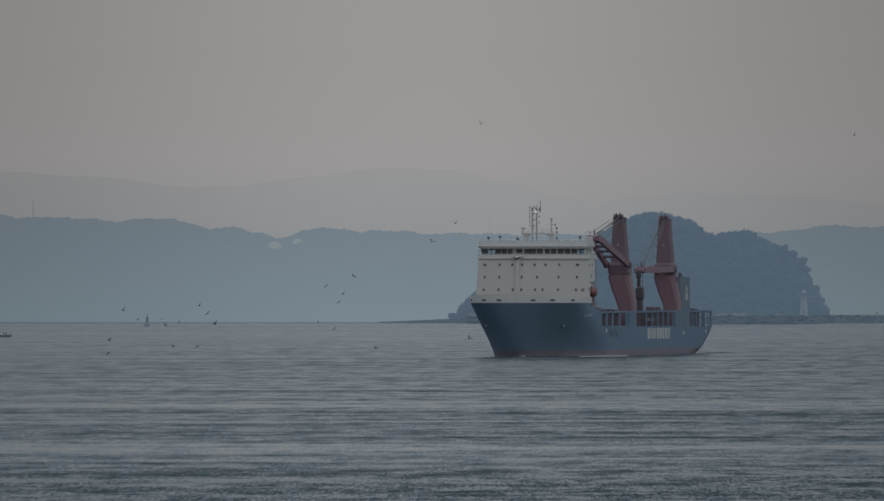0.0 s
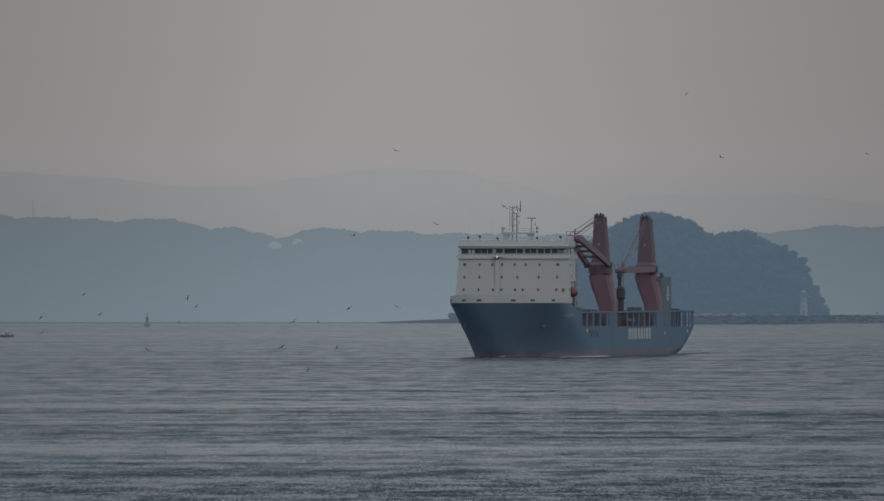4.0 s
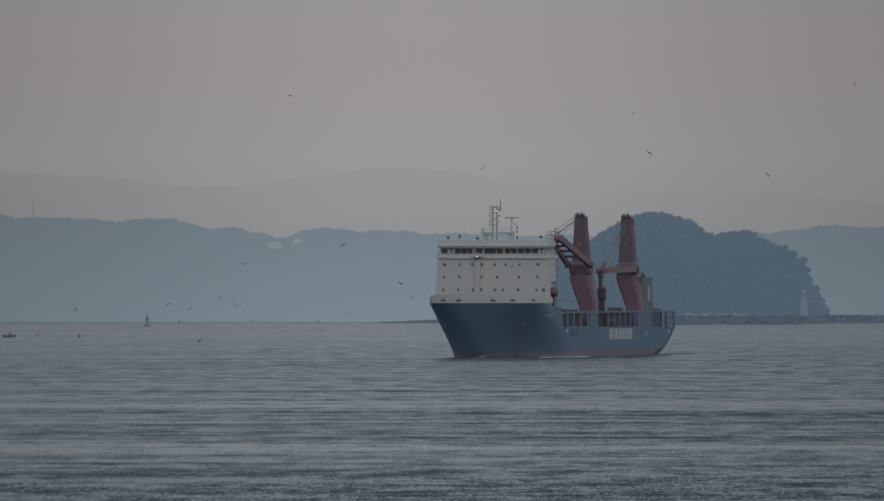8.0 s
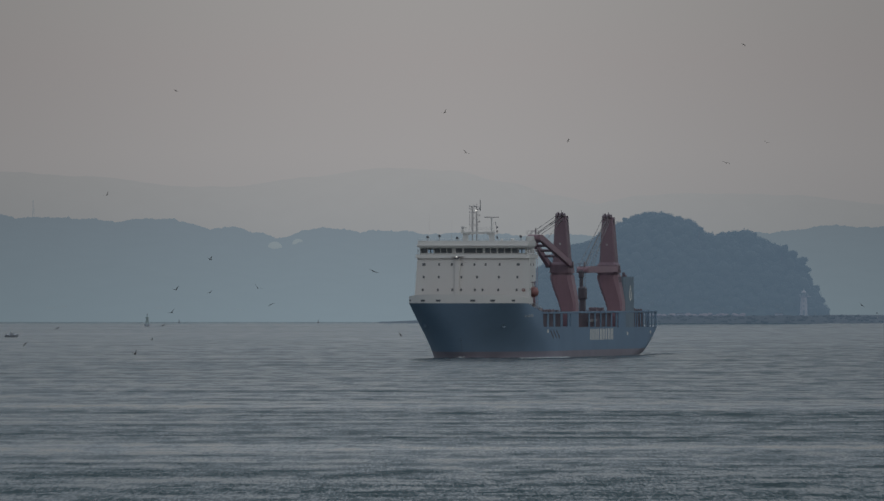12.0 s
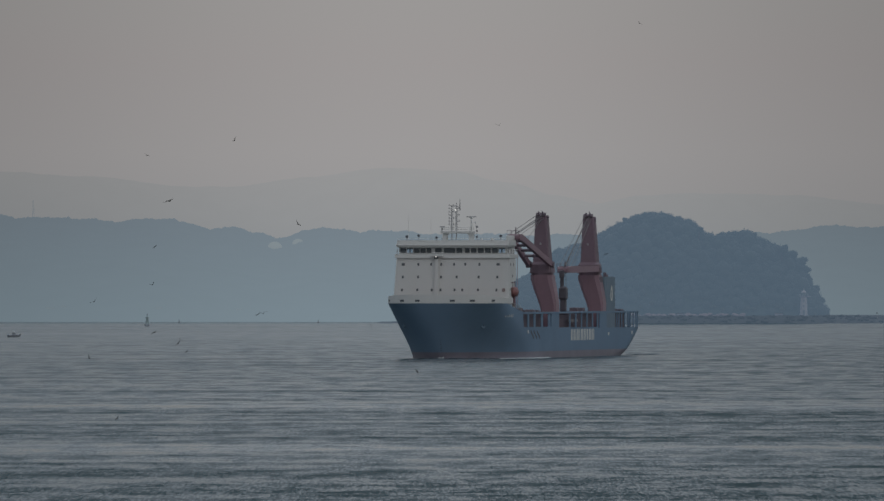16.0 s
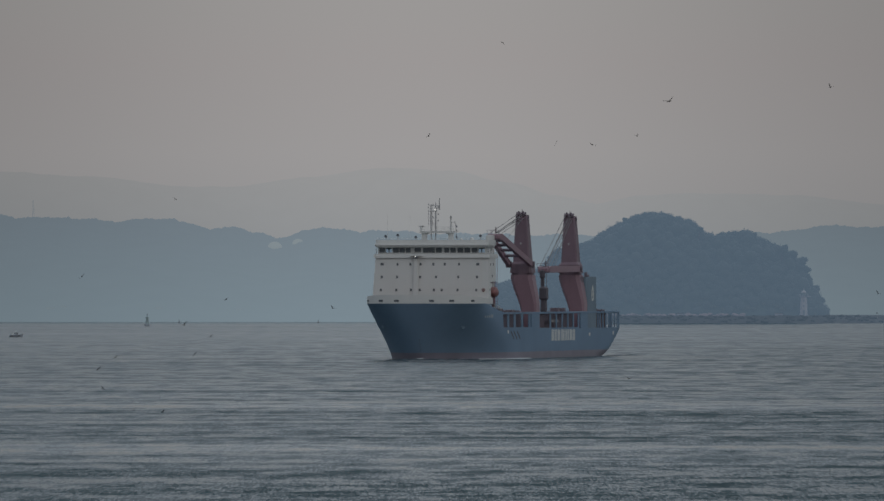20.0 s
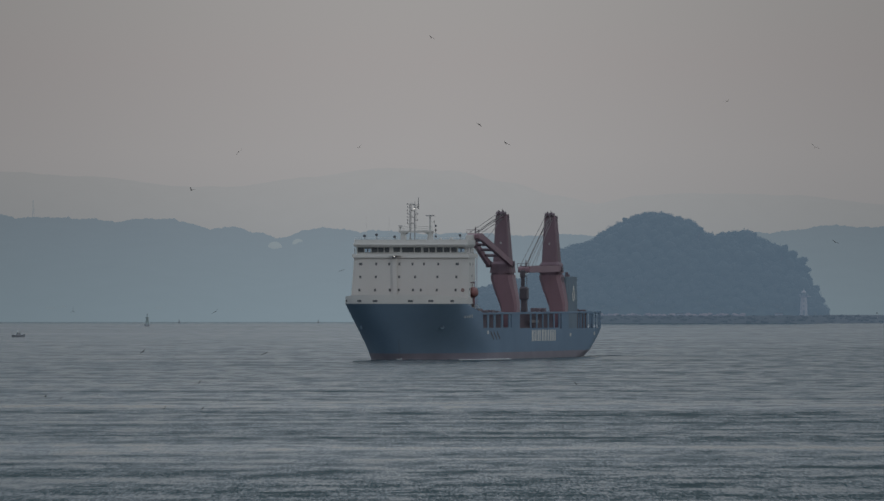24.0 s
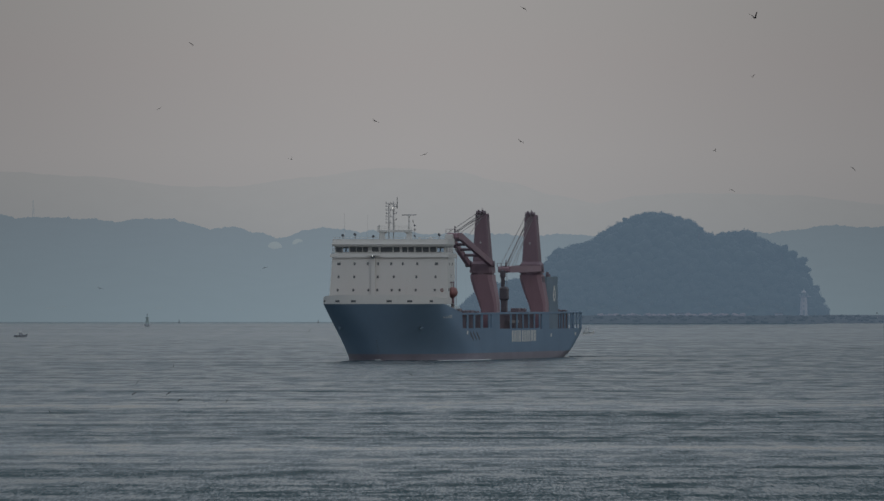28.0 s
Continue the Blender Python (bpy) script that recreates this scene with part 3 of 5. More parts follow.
# square ports in three rows
pane = part("cabin_window", box(-0.05, 0.05, -0.21, 0.21, -0.29, 0.29, bevel=0.03), GLASS_DARK, ship)
wide = part("cabin_window", box(-0.05, 0.05, -0.36, 0.36, -0.28, 0.28, bevel=0.03), GLASS_DARK, ship)
lean = Matrix.Rotation(-math.atan(0.07), 4, "Y")
spots = [(y + 0.49, 20.56, y in (-11.4, 9.75)) for y in (-11.4, -8.0, -5.15, -2.9, -0.05, 2.45, 5.6, 9.75)]
spots += [(y + 0.55, 17.8, False) for y in (-11.5, -8.1, -3.0, 0.5, 5.4, 9.55)]
spots += [(y + 0.2, 15.0, False) for y in (-11.3, -7.9, -4.65, -2.7, 0.42, 2.14, 5.64, 9.76)]
for i, (y, z, w) in enumerate(spots):
    src = wide if w else pane
    m = Matrix.Translation((front_x(z) - MID + 0.03, y, z)) @ lean
    if i == 1:
        pane.matrix_basis = m
    elif i == 0:
        wide.matrix_basis = m
    else:
        again(src, ship, m)
for x, z in ((133.2, 20.5), (130.4, 20.5), (131.6, 18.0), (134.0, 15.1)):
    m = Matrix.Translation((x - MID, 12.78 - max(0, z - 17) * 0.012, z)) @ Matrix.Rotation(radians(90), 4, "Z")
    again(pane, ship, m)
# duct up the front with the lamp platform
part("front_duct", slab(bmesh.new(), [(12.2, 134.5, front_x(12) + 0.35, -3.75, -2.85), (22.3, 133.0, 134.95, -3.8, -2.9)]), WHITE, ship)
bm = box(133.2 - MID, 135.3 - MID, -4.5, -2.0, 22.3, 22.42)
for y in (-4.5, -3.25, -2.0):
    rod(bm, (135.2 - MID, y, 22.4), (135.2 - MID, y, 23.1), 0.035)
rod(bm, (135.2 - MID, -4.5, 23.1), (135.2 - MID, -2.0, 23.1), 0.035)
part("lamp_platform", bm, WHITE, ship)
bm = bmesh.new()
bmesh.ops.create_uvsphere(bm, u_segments=10, v_segments=6, radius=0.10, matrix=Matrix.Translation((135.4 - MID, -3.4, 22.2)))
part("masthead_lamp", bm, LAMP, ship, "lit white masthead lamp")

part("lamp_housing", box(134.75 - MID, 135.28 - MID, -3.85, -2.95, 21.75, 22.28, bevel=0.06), BLACK, ship, "dark housing behind the masthead lamp")
bm = bmesh.new()
for i in range(12):
    a, c = i * math.pi / 6, (i + 1) * math.pi / 6
    rod(bm, (0, 0.28 * math.cos(a), 0.28 * math.sin(a)), (0, 0.28 * math.cos(c), 0.28 * math.sin(c)), 0.09, sides=6)
buoy_ring = part("lifebuoy", bm, ORANGE, ship, "orange lifebuoy on the deckhouse front")
buoy_ring.matrix_basis = Matrix.Translation((front_x(15) - MID + 0.12, 11.55, 15.0))

# signal mast over the bridge
MX = 131.0 - MID
bm = bmesh.new()
for y in (-2.35, 3.55):
    beam(bm, (MX, y, 25.0), (MX, y, 27.7), 1.15, 0.9, 0.95, 0.9)
beam(bm, (MX, -3.3, 27.5), (MX, 4.2, 27.5), 1.3, 0.46)
beam(bm, (MX, -2.0, 27.1), (MX, -1.4, 27.4), 0.7, 0.5)
beam(bm, (MX, 3.2, 27.1), (MX, 2.6, 27.4), 0.7, 0.5)
mast = part("signal_mast", bm, WHITE, ship, "white portal mast with lamp poles and radars")
bm = bmesh.new()
for i in range(9):
    y = -3.2 + i * 0.92
    rod(bm, (MX + 0.6, y, 27.7), (MX + 0.6, y, 28.6), 0.03)
for z in (28.15, 28.6):
    rod(bm, (MX + 0.6, -3.2, z), (MX + 0.6, 4.16, z), 0.03)
part("platform_rail", bm, WHITE, mast)
for y, top in ((-0.85, 33.5), (0.15, 33.9)):
    bm = rod(bmesh.new(), (MX, y, 25.0), (MX, y, top), 0.12, 0.07)
    pole = part("lamp_pole", bm, STEEL, mast)
    for k in range(7):
        bm = bmesh.new()
        z = 29.2 + k * 0.68 if k < 5 else 29.6 + k * 0.62
        s = -1 if y < -0.3 else (1 if k % 2 else -1)
        rod(bm, (MX, y, z), (MX, y + s * 0.62, z), 0.05)
        rod(bm, (MX, y + s * 0.62, z - 0.06), (MX, y + s * 0.62, z + 0.32), 0.08, 0.10)
        part("signal_lamp", bm, STEEL, mast)
    bm = bmesh.new()
    for k in range(10):
        z = 28.2 + 0.55 * k
        rod(bm, (MX - 0.25, y - 0.2, z), (MX - 0.25, y + 0.2, z), 0.03, sides=4)
    rod(bm, (MX - 0.25, y - 0.2, 27.7), (MX - 0.25, y - 0.2, 33.2), 0.03, sides=4)
    rod(bm, (MX - 0.25, y + 0.2, 27.7), (MX - 0.25, y + 0.2, 33.2), 0.03, sides=4)
    part("mast_ladder", bm, STEEL, mast)
part("whip_antenna", rod(bmesh.new(), (MX, 0.95, 32.3), (MX, 0.95, 34.8), 0.10, 0.06), BLACK, mast)
part("yard", rod(bmesh.new(), (MX, -1.1, 33.2), (MX, 1.0, 33.2), 0.05), STEEL, mast)
bm = bmesh.new()
bmesh.ops.create_uvsphere(bm, u_segments=8, v_segments=6, radius=0.1, matrix=Matrix.Translation((MX + 0.2, 0.05, 32.4)))
part("mast_lamp", bm, LAMP, mast, "lit white mast lamp")
scanners = []
for y, base, top, span in ((3.5, 27.7, 30.9, 3.3), (-3.0, 27.7, 28.75, 1.2)):
    bm = rod(bmesh.new(), (MX, y, base), (MX, y, top - 0.25), 0.22, 0.13, 8)
    block(bm, MX - 0.25, MX + 0.25, y - 0.22, y + 0.22, top - 0.4, top - 0.08, bevel=0.04)
    if top > 30:
        rod(bm, (MX, y, 29.6), (MX, y + 0.9, 29.6), 0.05)
        rod(bm, (MX, y + 0.9, 29.3), (MX, y + 0.9, 29.9), 0.10)
    part("radar_post", bm, WHITE, mast)
    sc = part("radar_scanner", box(-0.09, 0.09, -span / 2, span / 2, -0.09, 0.12, bevel=0.03), STEEL, mast, "turning grey radar scanner bar")
    scanners.append((sc, MX, y, top))
# flags on a halyard
part("halyard", rod(bmesh.new(), (MX, 4.9, 25.6), (MX, 4.5, 29.4), 0.03), WIRE, mast)
for k, z in enumerate((26.3, 27.6, 28.5)):
    bm = slab(bmesh.new(), [(z, MX + MID - 0.03, MX + MID + 0.03, 4.58, 4.98), (z + 0.42, MX + MID - 0.03, MX + MID + 0.03, 4.52, 4.88)])
    part("signal_flag", bm, BOARD if k == 1 else FLAG_DARK, mast)
# small gear along the roof
for y, h in ((-10.75, 1.0), (-8.1, 1.3), (10.2, 1.15), (-4.1, 0.7)):
    post = part("searchlight", rod(bmesh.new(), (131.5 - MID, y, 25.0), (131.5 - MID, y, 25.75 + h * 0.6), 0.10, 0.08), STEEL, ship)
    bm = rod(bmesh.new(), (131.25 - MID, y, 25.8 + h * 0.75), (131.85 - MID, y, 25.86 + h * 0.75), 0.24, 0.3, 10)
    part("lamp_head", bm, BLACK, post)
for y, top in ((-11.0, 31.4), (-6.0, 30.9)):
    part("whip_antenna", rod(bmesh.new(), (129 - MID, y, 25.0), (129 - MID, y, top), 0.03, 0.015, 5), FIBREGLASS, ship)
for y, r in ((7.4, 0.45), (5.0, 0.3)):
    bm = bmesh.new()
    bmesh.ops.create_uvsphere(bm, u_segments=12, v_segments=8, radius=r, matrix=Matrix.Translation((127.5 - MID, y, 25.9)))
    rod(bm, (127.5 - MID, y, 25.0), (127.5 - MID, y, 25.6), 0.15)
    part("antenna_dome", bm, WHITE, ship)
bm = bmesh.new()
for i in range(17):
    y = -12.6 + i * 24.9 / 16
    rod(bm, (132.95 - MID, y, 25.8), (132.95 - MID, y, 26.15), 0.025, sides=4)
rod(bm, (132.95 - MID, -12.6, 26.15), (132.95 - MID, 12.3, 26.15), 0.03, sides=4)
part("roof_rail", bm, WHITE, ship)
bm = bmesh.new()
for i in range(6):
    rod(bm, (134.2 - MID - i * 1.55, 12.75, 22.75), (134.2 - MID - i * 1.55, 12.75, 23.8), 0.04, sides=4)
rod(bm, (134.2 - MID, 12.75, 23.8), (126.4 - MID, 12.75, 23.8), 0.05)
rod(bm, (134.2 - MID, 12.75, 23.3), (126.4 - MID, 12.75, 23.3), 0.04)
part("wing_rail", bm, WHITE, ship)

# rescue boat in its davit on the port side
bm = loft([[(x, 12.05 + w * math.cos(a), 14.45 + (1.15 if math.sin(a) > 0 else 0.95) * w / 0.85 * math.sin(a)) for a in np.linspace(0, 2 * math.pi, 10, endpoint=False)]
           for x, w in ((124.4 - MID, 0.3), (125.0 - MID, 0.72), (126.0 - MID, 0.93), (127.4 - MID, 0.93), (128.4 - MID, 0.66), (129.0 - MID, 0.25))])
smooth_part(part("rescue_boat", bm, ORANGE, ship, "orange rescue boat hung in its davit"), 50)
bm = bmesh.new()
for x in (125.8, 127.9):
    beam(bm, (x - MID, 10.5, 12.0), (x - MID, 10.6, 16.95), 0.25, 0.25)
    beam(bm, (x - MID, 10.6, 16.6), (x - MID, 12.2, 16.6), 0.2, 0.2)
    rod(bm, (x - MID, 12.0, 15.3), (x - MID, 12.0, 16.6), 0.05, sides=4)
rod(bm, (126.9 - MID, 12.0, 11.3), (126.9 - MID, 12.0, 13.7), 0.3, 0.45, 6)
for x in (125.4, 127.4):
    rod(bm, (x - MID, 12.5, sheer(x) + 0.2), (x - MID, 12.5, 21.9), 0.06, sides=5)
part("davit", bm, CRANE_RED, ship)
bm = bmesh.new()
for i in range(10):
    x = 121.5 + i * 1.3
    rod(bm, (x - MID, 12.5, sheer(x)), (x - MID, 12.5, sheer(x) + 1.0), 0.04, sides=4)
rod(bm, (121.5 - MID, 12.5, sheer(121.5) + 1.0), (133.2 - MID, 12.5, sheer(133.2) + 1.0), 0.045, sides=4)
part("deck_rail", bm, WHITE, ship)

# ---- open bulwark of the cargo deck: rail, frames, closed panels ----
for side in (1, -1):
    y0, y1 = sorted((side * 12.45, side * 12.8))
    part("bulwark_rail", box(-2.8 - MID, 121 - MID, y0, y1, 9.72, 10.15, bevel=0.04), HULL_BLUE, ship)
    for x0, x1 in ((83.6, 91.6), (32.5, 39.8)):
        part("bulwark_panel", box(x0 - MID, x1 - MID, y0, y1, 6.4, 9.72), HULL_BLUE, ship)
    for x in (115.0, 108.4, 100.9, 93.6, 71.6, 65.3, 59.0, 53.2, 47.3, 42.0, 20.8, 18.4, 15.2, 12.0, 8.8, 5.6, 2.4, -0.6, -2.3):
        w = 0.85 if x > 90 else (0.5 if x > 40 else 0.34)
        part("bulwark_frame", box(x - w - MID, x + w - MID, y0 + 0.08, y1 - 0.08, 6.4, 9.72), HULL_BLUE, ship)
part("stern_rail", box(-2.8 - MID, -2.5 - MID, -12.4, 12.4, 9.72, 10.15), HULL_BLUE, ship)
for y in (-10.5, -7, -3.5, 0, 3.5, 7, 10.5):
    part("bulwark_frame", box(-2.8 - MID, -2.52 - MID, y - 0.2, y + 0.2, 6.4, 9.72), HULL_BLUE, ship)
# raised sills under the openings forward
for side in (1, -1):
    y0, y1 = sorted((side * 12.47, side * 12.795))
    part("bulwark_sill", box(91.6 - MID, 120.9 - MID, y0, y1, 6.38, 6.85), HULL_BLUE, ship)
    part("bulwark_sill", box(42.0 - MID, 83.6 - MID, y0, y1, 6.38, 6.62), HULL_BLUE, ship)
# hold coamings and covers
for x0, x1 in ((93, 117.5), (42, 82.5), (2, 20)):
    part("hatch_coaming", box(x0 - MID, x1 - MID, -10.3, 11.3 if x0 > 20 else 10.6, 6.35, 9.5, bevel=0.1), HOLD_BROWN, ship)
    n = int((x1 - x0) / 6)
    for i in range(n):
        a = x0 + i * (x1 - x0) / n
        part("hatch_cover", box(a + 0.08 - MID, a + (x1 - x0) / n - 0.08 - MID, -10.4, 11.35 if x0 > 20 else 10.7, 9.5, 10.05, bevel=0.08), HOLD_BROWN, ship)
for x, y, s, h, mat in ((57.5, 10.6, 0.8, 0.95, CRANE_DARK), (51.0, 10.6, 0.8, 0.9, CRANE_DARK), (116.0, 10.5, 1.4, 0.95, CRANE_DARK), (110.5, 10.4, 2.0, 0.55, HOLD_BROWN), (103.5, 10.4, 1.5, 0.6, CRANE_DARK), (97.5, 10.2, 1.2, 0.45, HOLD_BROWN), (4.5, 9.6, 1.6, 0.45, HOLD_BROWN), (10, 9, 2.2, 0.6, HOLD_BROWN), (6, 4, 1.6, 0.5, CRANE_DARK)):
    part("deck_locker", box(x - s - MID, x + s - MID, y - 0.9, y + 0.9, 10.05, 10.05 + h, bevel=0.08), mat, ship)
part("name_board", box(61.3 - MID, 71.0 - MID, 12.1, 12.25, 7.8, 8.4), BOARD, ship, "pale board inside the bulwark")
part("board_post", box(66 - MID, 66.6 - MID, 11.95, 12.1, 6.3, 8.0), HOLD_BROWN, ship)

# hull markings as plain bars
x = 71.0
for word in (6, 5, 4):
    for k in range(word):
        w = (1.05, 0.8, 0.95, 0.7)[k % 4]
        part("lettering_bar", box(x - w - MID, x - MID, 12.79, 12.815, 3.75, 6.2), MARK, ship)
        x -= 1.62
    x -= 0.6
FADED_NAME = simple("faded_name_paint", (0.34, 0.38, 0.41), 0.6)
for k in range(5):
    a = 136.9 - k * 1.3
    part("name_bar", box(a - 0.8 - MID, a - MID, half(a, 9.4) - 0.05, half(a, 9.4) + 0.06, 9.05, 9.75), FADED_NAME, ship)
for i, x in enumerate((113.0, 110.0, 106.8)):
    bm = bmesh.new()
    beam(bm, (x - MID, 12.81, 6.0), (x - 3.2 - MID, 12.81, 4.4), 0.04, 0.55)
    part("fender_slot", bm, BLACK, ship)
for x, z in ((115.8, 5.9), (30.6, 5.0), (4.8, 5.2)):
    part("side_light", box(x - 0.5 - MID, x + 0.5 - MID, 12.78, 12.86, z - 0.35, z + 0.35, bevel=0.02), MARK, ship)

# ---- funnel casing aft of the second crane ----
bm = loft([rect_ring(27.6 - MID, 11.1, z, lx, 3.3, 0.5) for z, lx in ((6.3, 10.2), (10.1, 10.0), (17.9, 9.4))])
fun = part("funnel", bm, FUNNEL_BLUE, ship, "dark blue funnel casing with white emblem")
for x, y, top in ((29.8, 10.3, 18.7), (27.5, 11.6, 18.3), (25.2, 10.8, 18.9), (28.8, 11.9, 18.4)):
    part("exhaust_pipe", rod(bmesh.new(), (x - MID, y, 17.7), (x - MID, y, top), 0.4, 0.34, 8), CRANE_DARK, fun)
bm = loft([[(27.0 - MID + 1.3 * c * math.cos(a) * (1 - 0.55 * max(0, math.sin(a))), 12.755 + d, 13.9 + (2.1 if math.sin(a) > 0 else 1.5) * c * math.sin(a)) for a in np.linspace(0, 2 * math.pi, 14, endpoint=False)] for c, d in ((1.0, -0.03), (1.0, 0.02))])
part("emblem", bm, MARK, fun, "plain white oval emblem")
bm = box(27.0 - MID - 0.35, 27.0 - MID + 0.35, 12.77, 12.80, 13.0, 14.9)
part("emblem_bar", bm, FUNNEL_BLUE, fun)
bm = loft([rect_ring(34.2 - MID, 10.6, z, 3.2, 2.6, 0.3) for z in (6.3, 17.9)])
part("engine_casing", bm, CRANE_DARK, ship)


# ---- deck cranes ----
def crane(cx, heel_z, tip, wires):
    x = cx - MID
    rings = [rect_ring(x, 11.0, 6.3, 4.2, 3.4, 0.4), rect_ring(x, 11.0, 10.3, 4.2, 3.4, 0.4), rect_ring(x, 10.8, 11.9, 4.3, 3.9, 0.5),
             rect_ring(x, 9.9, 15.2, 4.8, 4.6, 0.7), rect_ring(x, 9.35, 17.4, 5.0, 4.8, 0.8), rect_ring(x, 9.3, 18.3, 5.0, 4.8, 0.8)]
    base = smooth_part(part("deck_crane", loft(rings), CRANE_RED, ship, "red steel deck crane with stowed jib"), 28)
    bm = bmesh.new()
    rod(bm, (x, 9.25, 18.25), (x, 9.25, 18.75), 2.5, 2.5, 18)
    part("slew_ring", bm, CRANE_DARK_RED, base)
    rings = [rect_ring(x, 9.25, 18.7, 4.9, 4.9, 0.5), rect_ring(x, 9.25, 20.6, 4.6, 4.5, 0.4), rect_ring(x - 0.2, 9.25, 21.2, 3.8, 3.7, 0.3),
             rect_ring(x - 0.3, 9.15, 26.5, 3.3, 3.05, 0.25), rect_ring(x - 0.3, 9.1, 31.2, 2.8, 2.45, 0.2), rect_ring(x - 0.3, 9.1, 31.5, 2.8, 2.45, 0.2)]
    part("tower", loft(rings), CRANE_DARK_RED, base, "darker red tower")
    bm = bmesh.new()
    for dy in (-0.8, 0.0, 0.8):
        rod(bm, (x + 0.9, 9.1 + dy - 0.25, 31.6), (x + 0.9, 9.1 + dy + 0.25, 31.6), 0.5, 0.5, 10)
    block(bm, x - 1.3, x + 0.6, 8.2, 9.7, 31.4, 31.95, bevel=0.12)
    for dy in (-0.55, 0.35):
        block(bm, x + 0.2, x + 1.3, 9.1 + dy - 0.12, 9.1 + dy + 0.12, 31.4, 32.35, bevel=0.1)
    block(bm, x - 0.9, x + 0.1, 10.0, 10.55, 30.4, 31.3, bevel=0.1)
    block(bm, x + 0.6, x + 1.35, 8.0, 8.5, 30.9, 31.75, bevel=0.12)
    rod(bm, (x - 0.2, 9.1, 32.0), (x - 0.2, 9.1, 32.7), 0.06)
    part("head_sheaves", bm, CRANE_DARK, base)
    bm = bmesh.new()
    block(bm, x + 1.2, x + 1.55, 8.95, 9.3, 25.0, 25.45, bevel=0.03)
    part("floodlight", bm, STEEL, base)
    bm = bmesh.new()
    for k in range(12):
        z = 21.6 + k * 0.8
        rod(bm, (x - 0.4, 10.9 - (z - 21) * 0.06, z), (x + 0.3, 10.9 - (z - 21) * 0.06, z), 0.04, sides=4)
    for dx in (-0.4, 0.3):
        rod(bm, (x + dx, 10.9, 21.2), (x + dx, 10.35, 31.0), 0.05, sides=4)
    part("ladder", bm, CRANE_DARK, base)
    tx, ty, tz = tip
    tx -= MID
    for y in (11.45, 6.35):
        ye = ty + (1.0 if y > 9 else -1.0)
        a, e, b = Vector((x + 0.9, y, heel_z)), Vector((x + 0.9 + (tx - x - 0.9) * 0.92, y + (ye - y) * 0.92, heel_z + (tz - heel_z) * 0.96 + 0.1)), Vector((tx, ye, tz))
        bm = beam(bmesh.new(), a, e, 0.8, 1.25, 0.75, 1.45)
        beam(bm, e, b, 0.75, 1.45, 0.7, 1.2)
        part("jib_leg", bm, CRANE_RED, base)
        bm = rod(bmesh.new(), (x + 0.9, y - 0.6, heel_z), (x + 0.9, y + 0.6, heel_z), 0.7, 0.7, 10)
        part("heel_pin", bm, CRANE_DARK, base)
    for u in (0.3, 0.5, 0.68, 0.84):
        cxx = x + 0.9 + (tx - x - 0.9) * u
        z = heel_z + (tz - heel_z) * u + 0.1
        part("jib_cross_tube", rod(bmesh.new(), (cxx, 11.45 + (ty + 1 - 11.45) * u, z), (cxx, 6.35 + (ty - 1 - 6.35) * u, z), 0.32), CRANE_DARK, base)
    bm = box(tx - 0.8, tx + 0.7, ty - 1.25, ty + 1.25, tz - 0.65, tz + 0.6, bevel=0.3)
    part("jib_head", bm, CRANE_RED, base)
    bm = bmesh.new()
    for dy in (-1.3, -0.4, 0.5, 1.3):
        rod(bm, (tx + 0.9, ty + dy, tz + 0.5), (tx + 0.9, ty + dy, tz + 1.4), 0.05, sides=4)
    rod(bm, (tx + 0.9, ty - 1.3, tz + 1.4), (tx + 0.9, ty + 1.3, tz + 1.4), 0.04, sides=4)
    rod(bm, (tx - 0.2, ty + 0.4, tz + 0.7), (tx - 0.2, ty + 0.4, tz + 2.1), 0.14, 0.1)
    part("tip_platform", bm, CRANE_DARK, base)
    for dy, dx in ((-1.0, 0.0), (-0.4, 1.2), (0.3, 0.0), (0.9, 1.6), (-0.7, 2.4), (0.6, 0.5))[:wires]:
        part("luffing_wire", rod(bmesh.new(), (x + 1.1, 9.1 + dy * 0.8, 31.6 - dx * 0.5), (tx - 0.5 - dx * 2.2, ty + dy, tz + 0.75), 0.06, sides=5), WIRE, base)
    part("hoist_wire", rod(bmesh.new(), (x + 1.2, 9.4, 30.6), (x + 0.9 + (tx - x) * 0.62, ty + 0.2, heel_z + (tz - heel_z) * 0.62 + 1.0), 0.05, sides=5), WIRE, base)
    return base


first_crane = crane(84.7, 20.6, (112.5, 8.9, 26.6), 6)
second_crane = crane(34.4, 19.7, (65.5, 9.8, 19.4), 6)
# hook block hung below the second jib's tip
hx, hy = 66.3 - MID, 10.1
bm = bmesh.new()
for dy in (-0.45, 0.0, 0.5):
    rod(bm, (hx, hy + dy, 13.9), (hx, hy + dy, 19.0), 0.06, sides=5)
part("hook_wire", bm, WIRE, second_crane)
bm = loft([rect_ring(hx, hy - 0.1, z, w * 1.2, w, 0.2) for z, w in ((9.9, 0.9), (10.4, 1.3), (12.7, 1.25), (13.1, 1.75), (15.3, 1.7), (15.7, 1.1))])
block(bm, hx - 0.6, hx + 0.6, hy - 0.95, hy + 0.15, 17.6, 19.4, bevel=0.25)
block(bm, hx - 0.4, hx + 0.4, hy - 0.75, hy - 0.05, 15.6, 17.7, bevel=0.1)
part("hook_block", bm, GREASE_BLACK, second_crane, "dark hook block hanging from the jib")
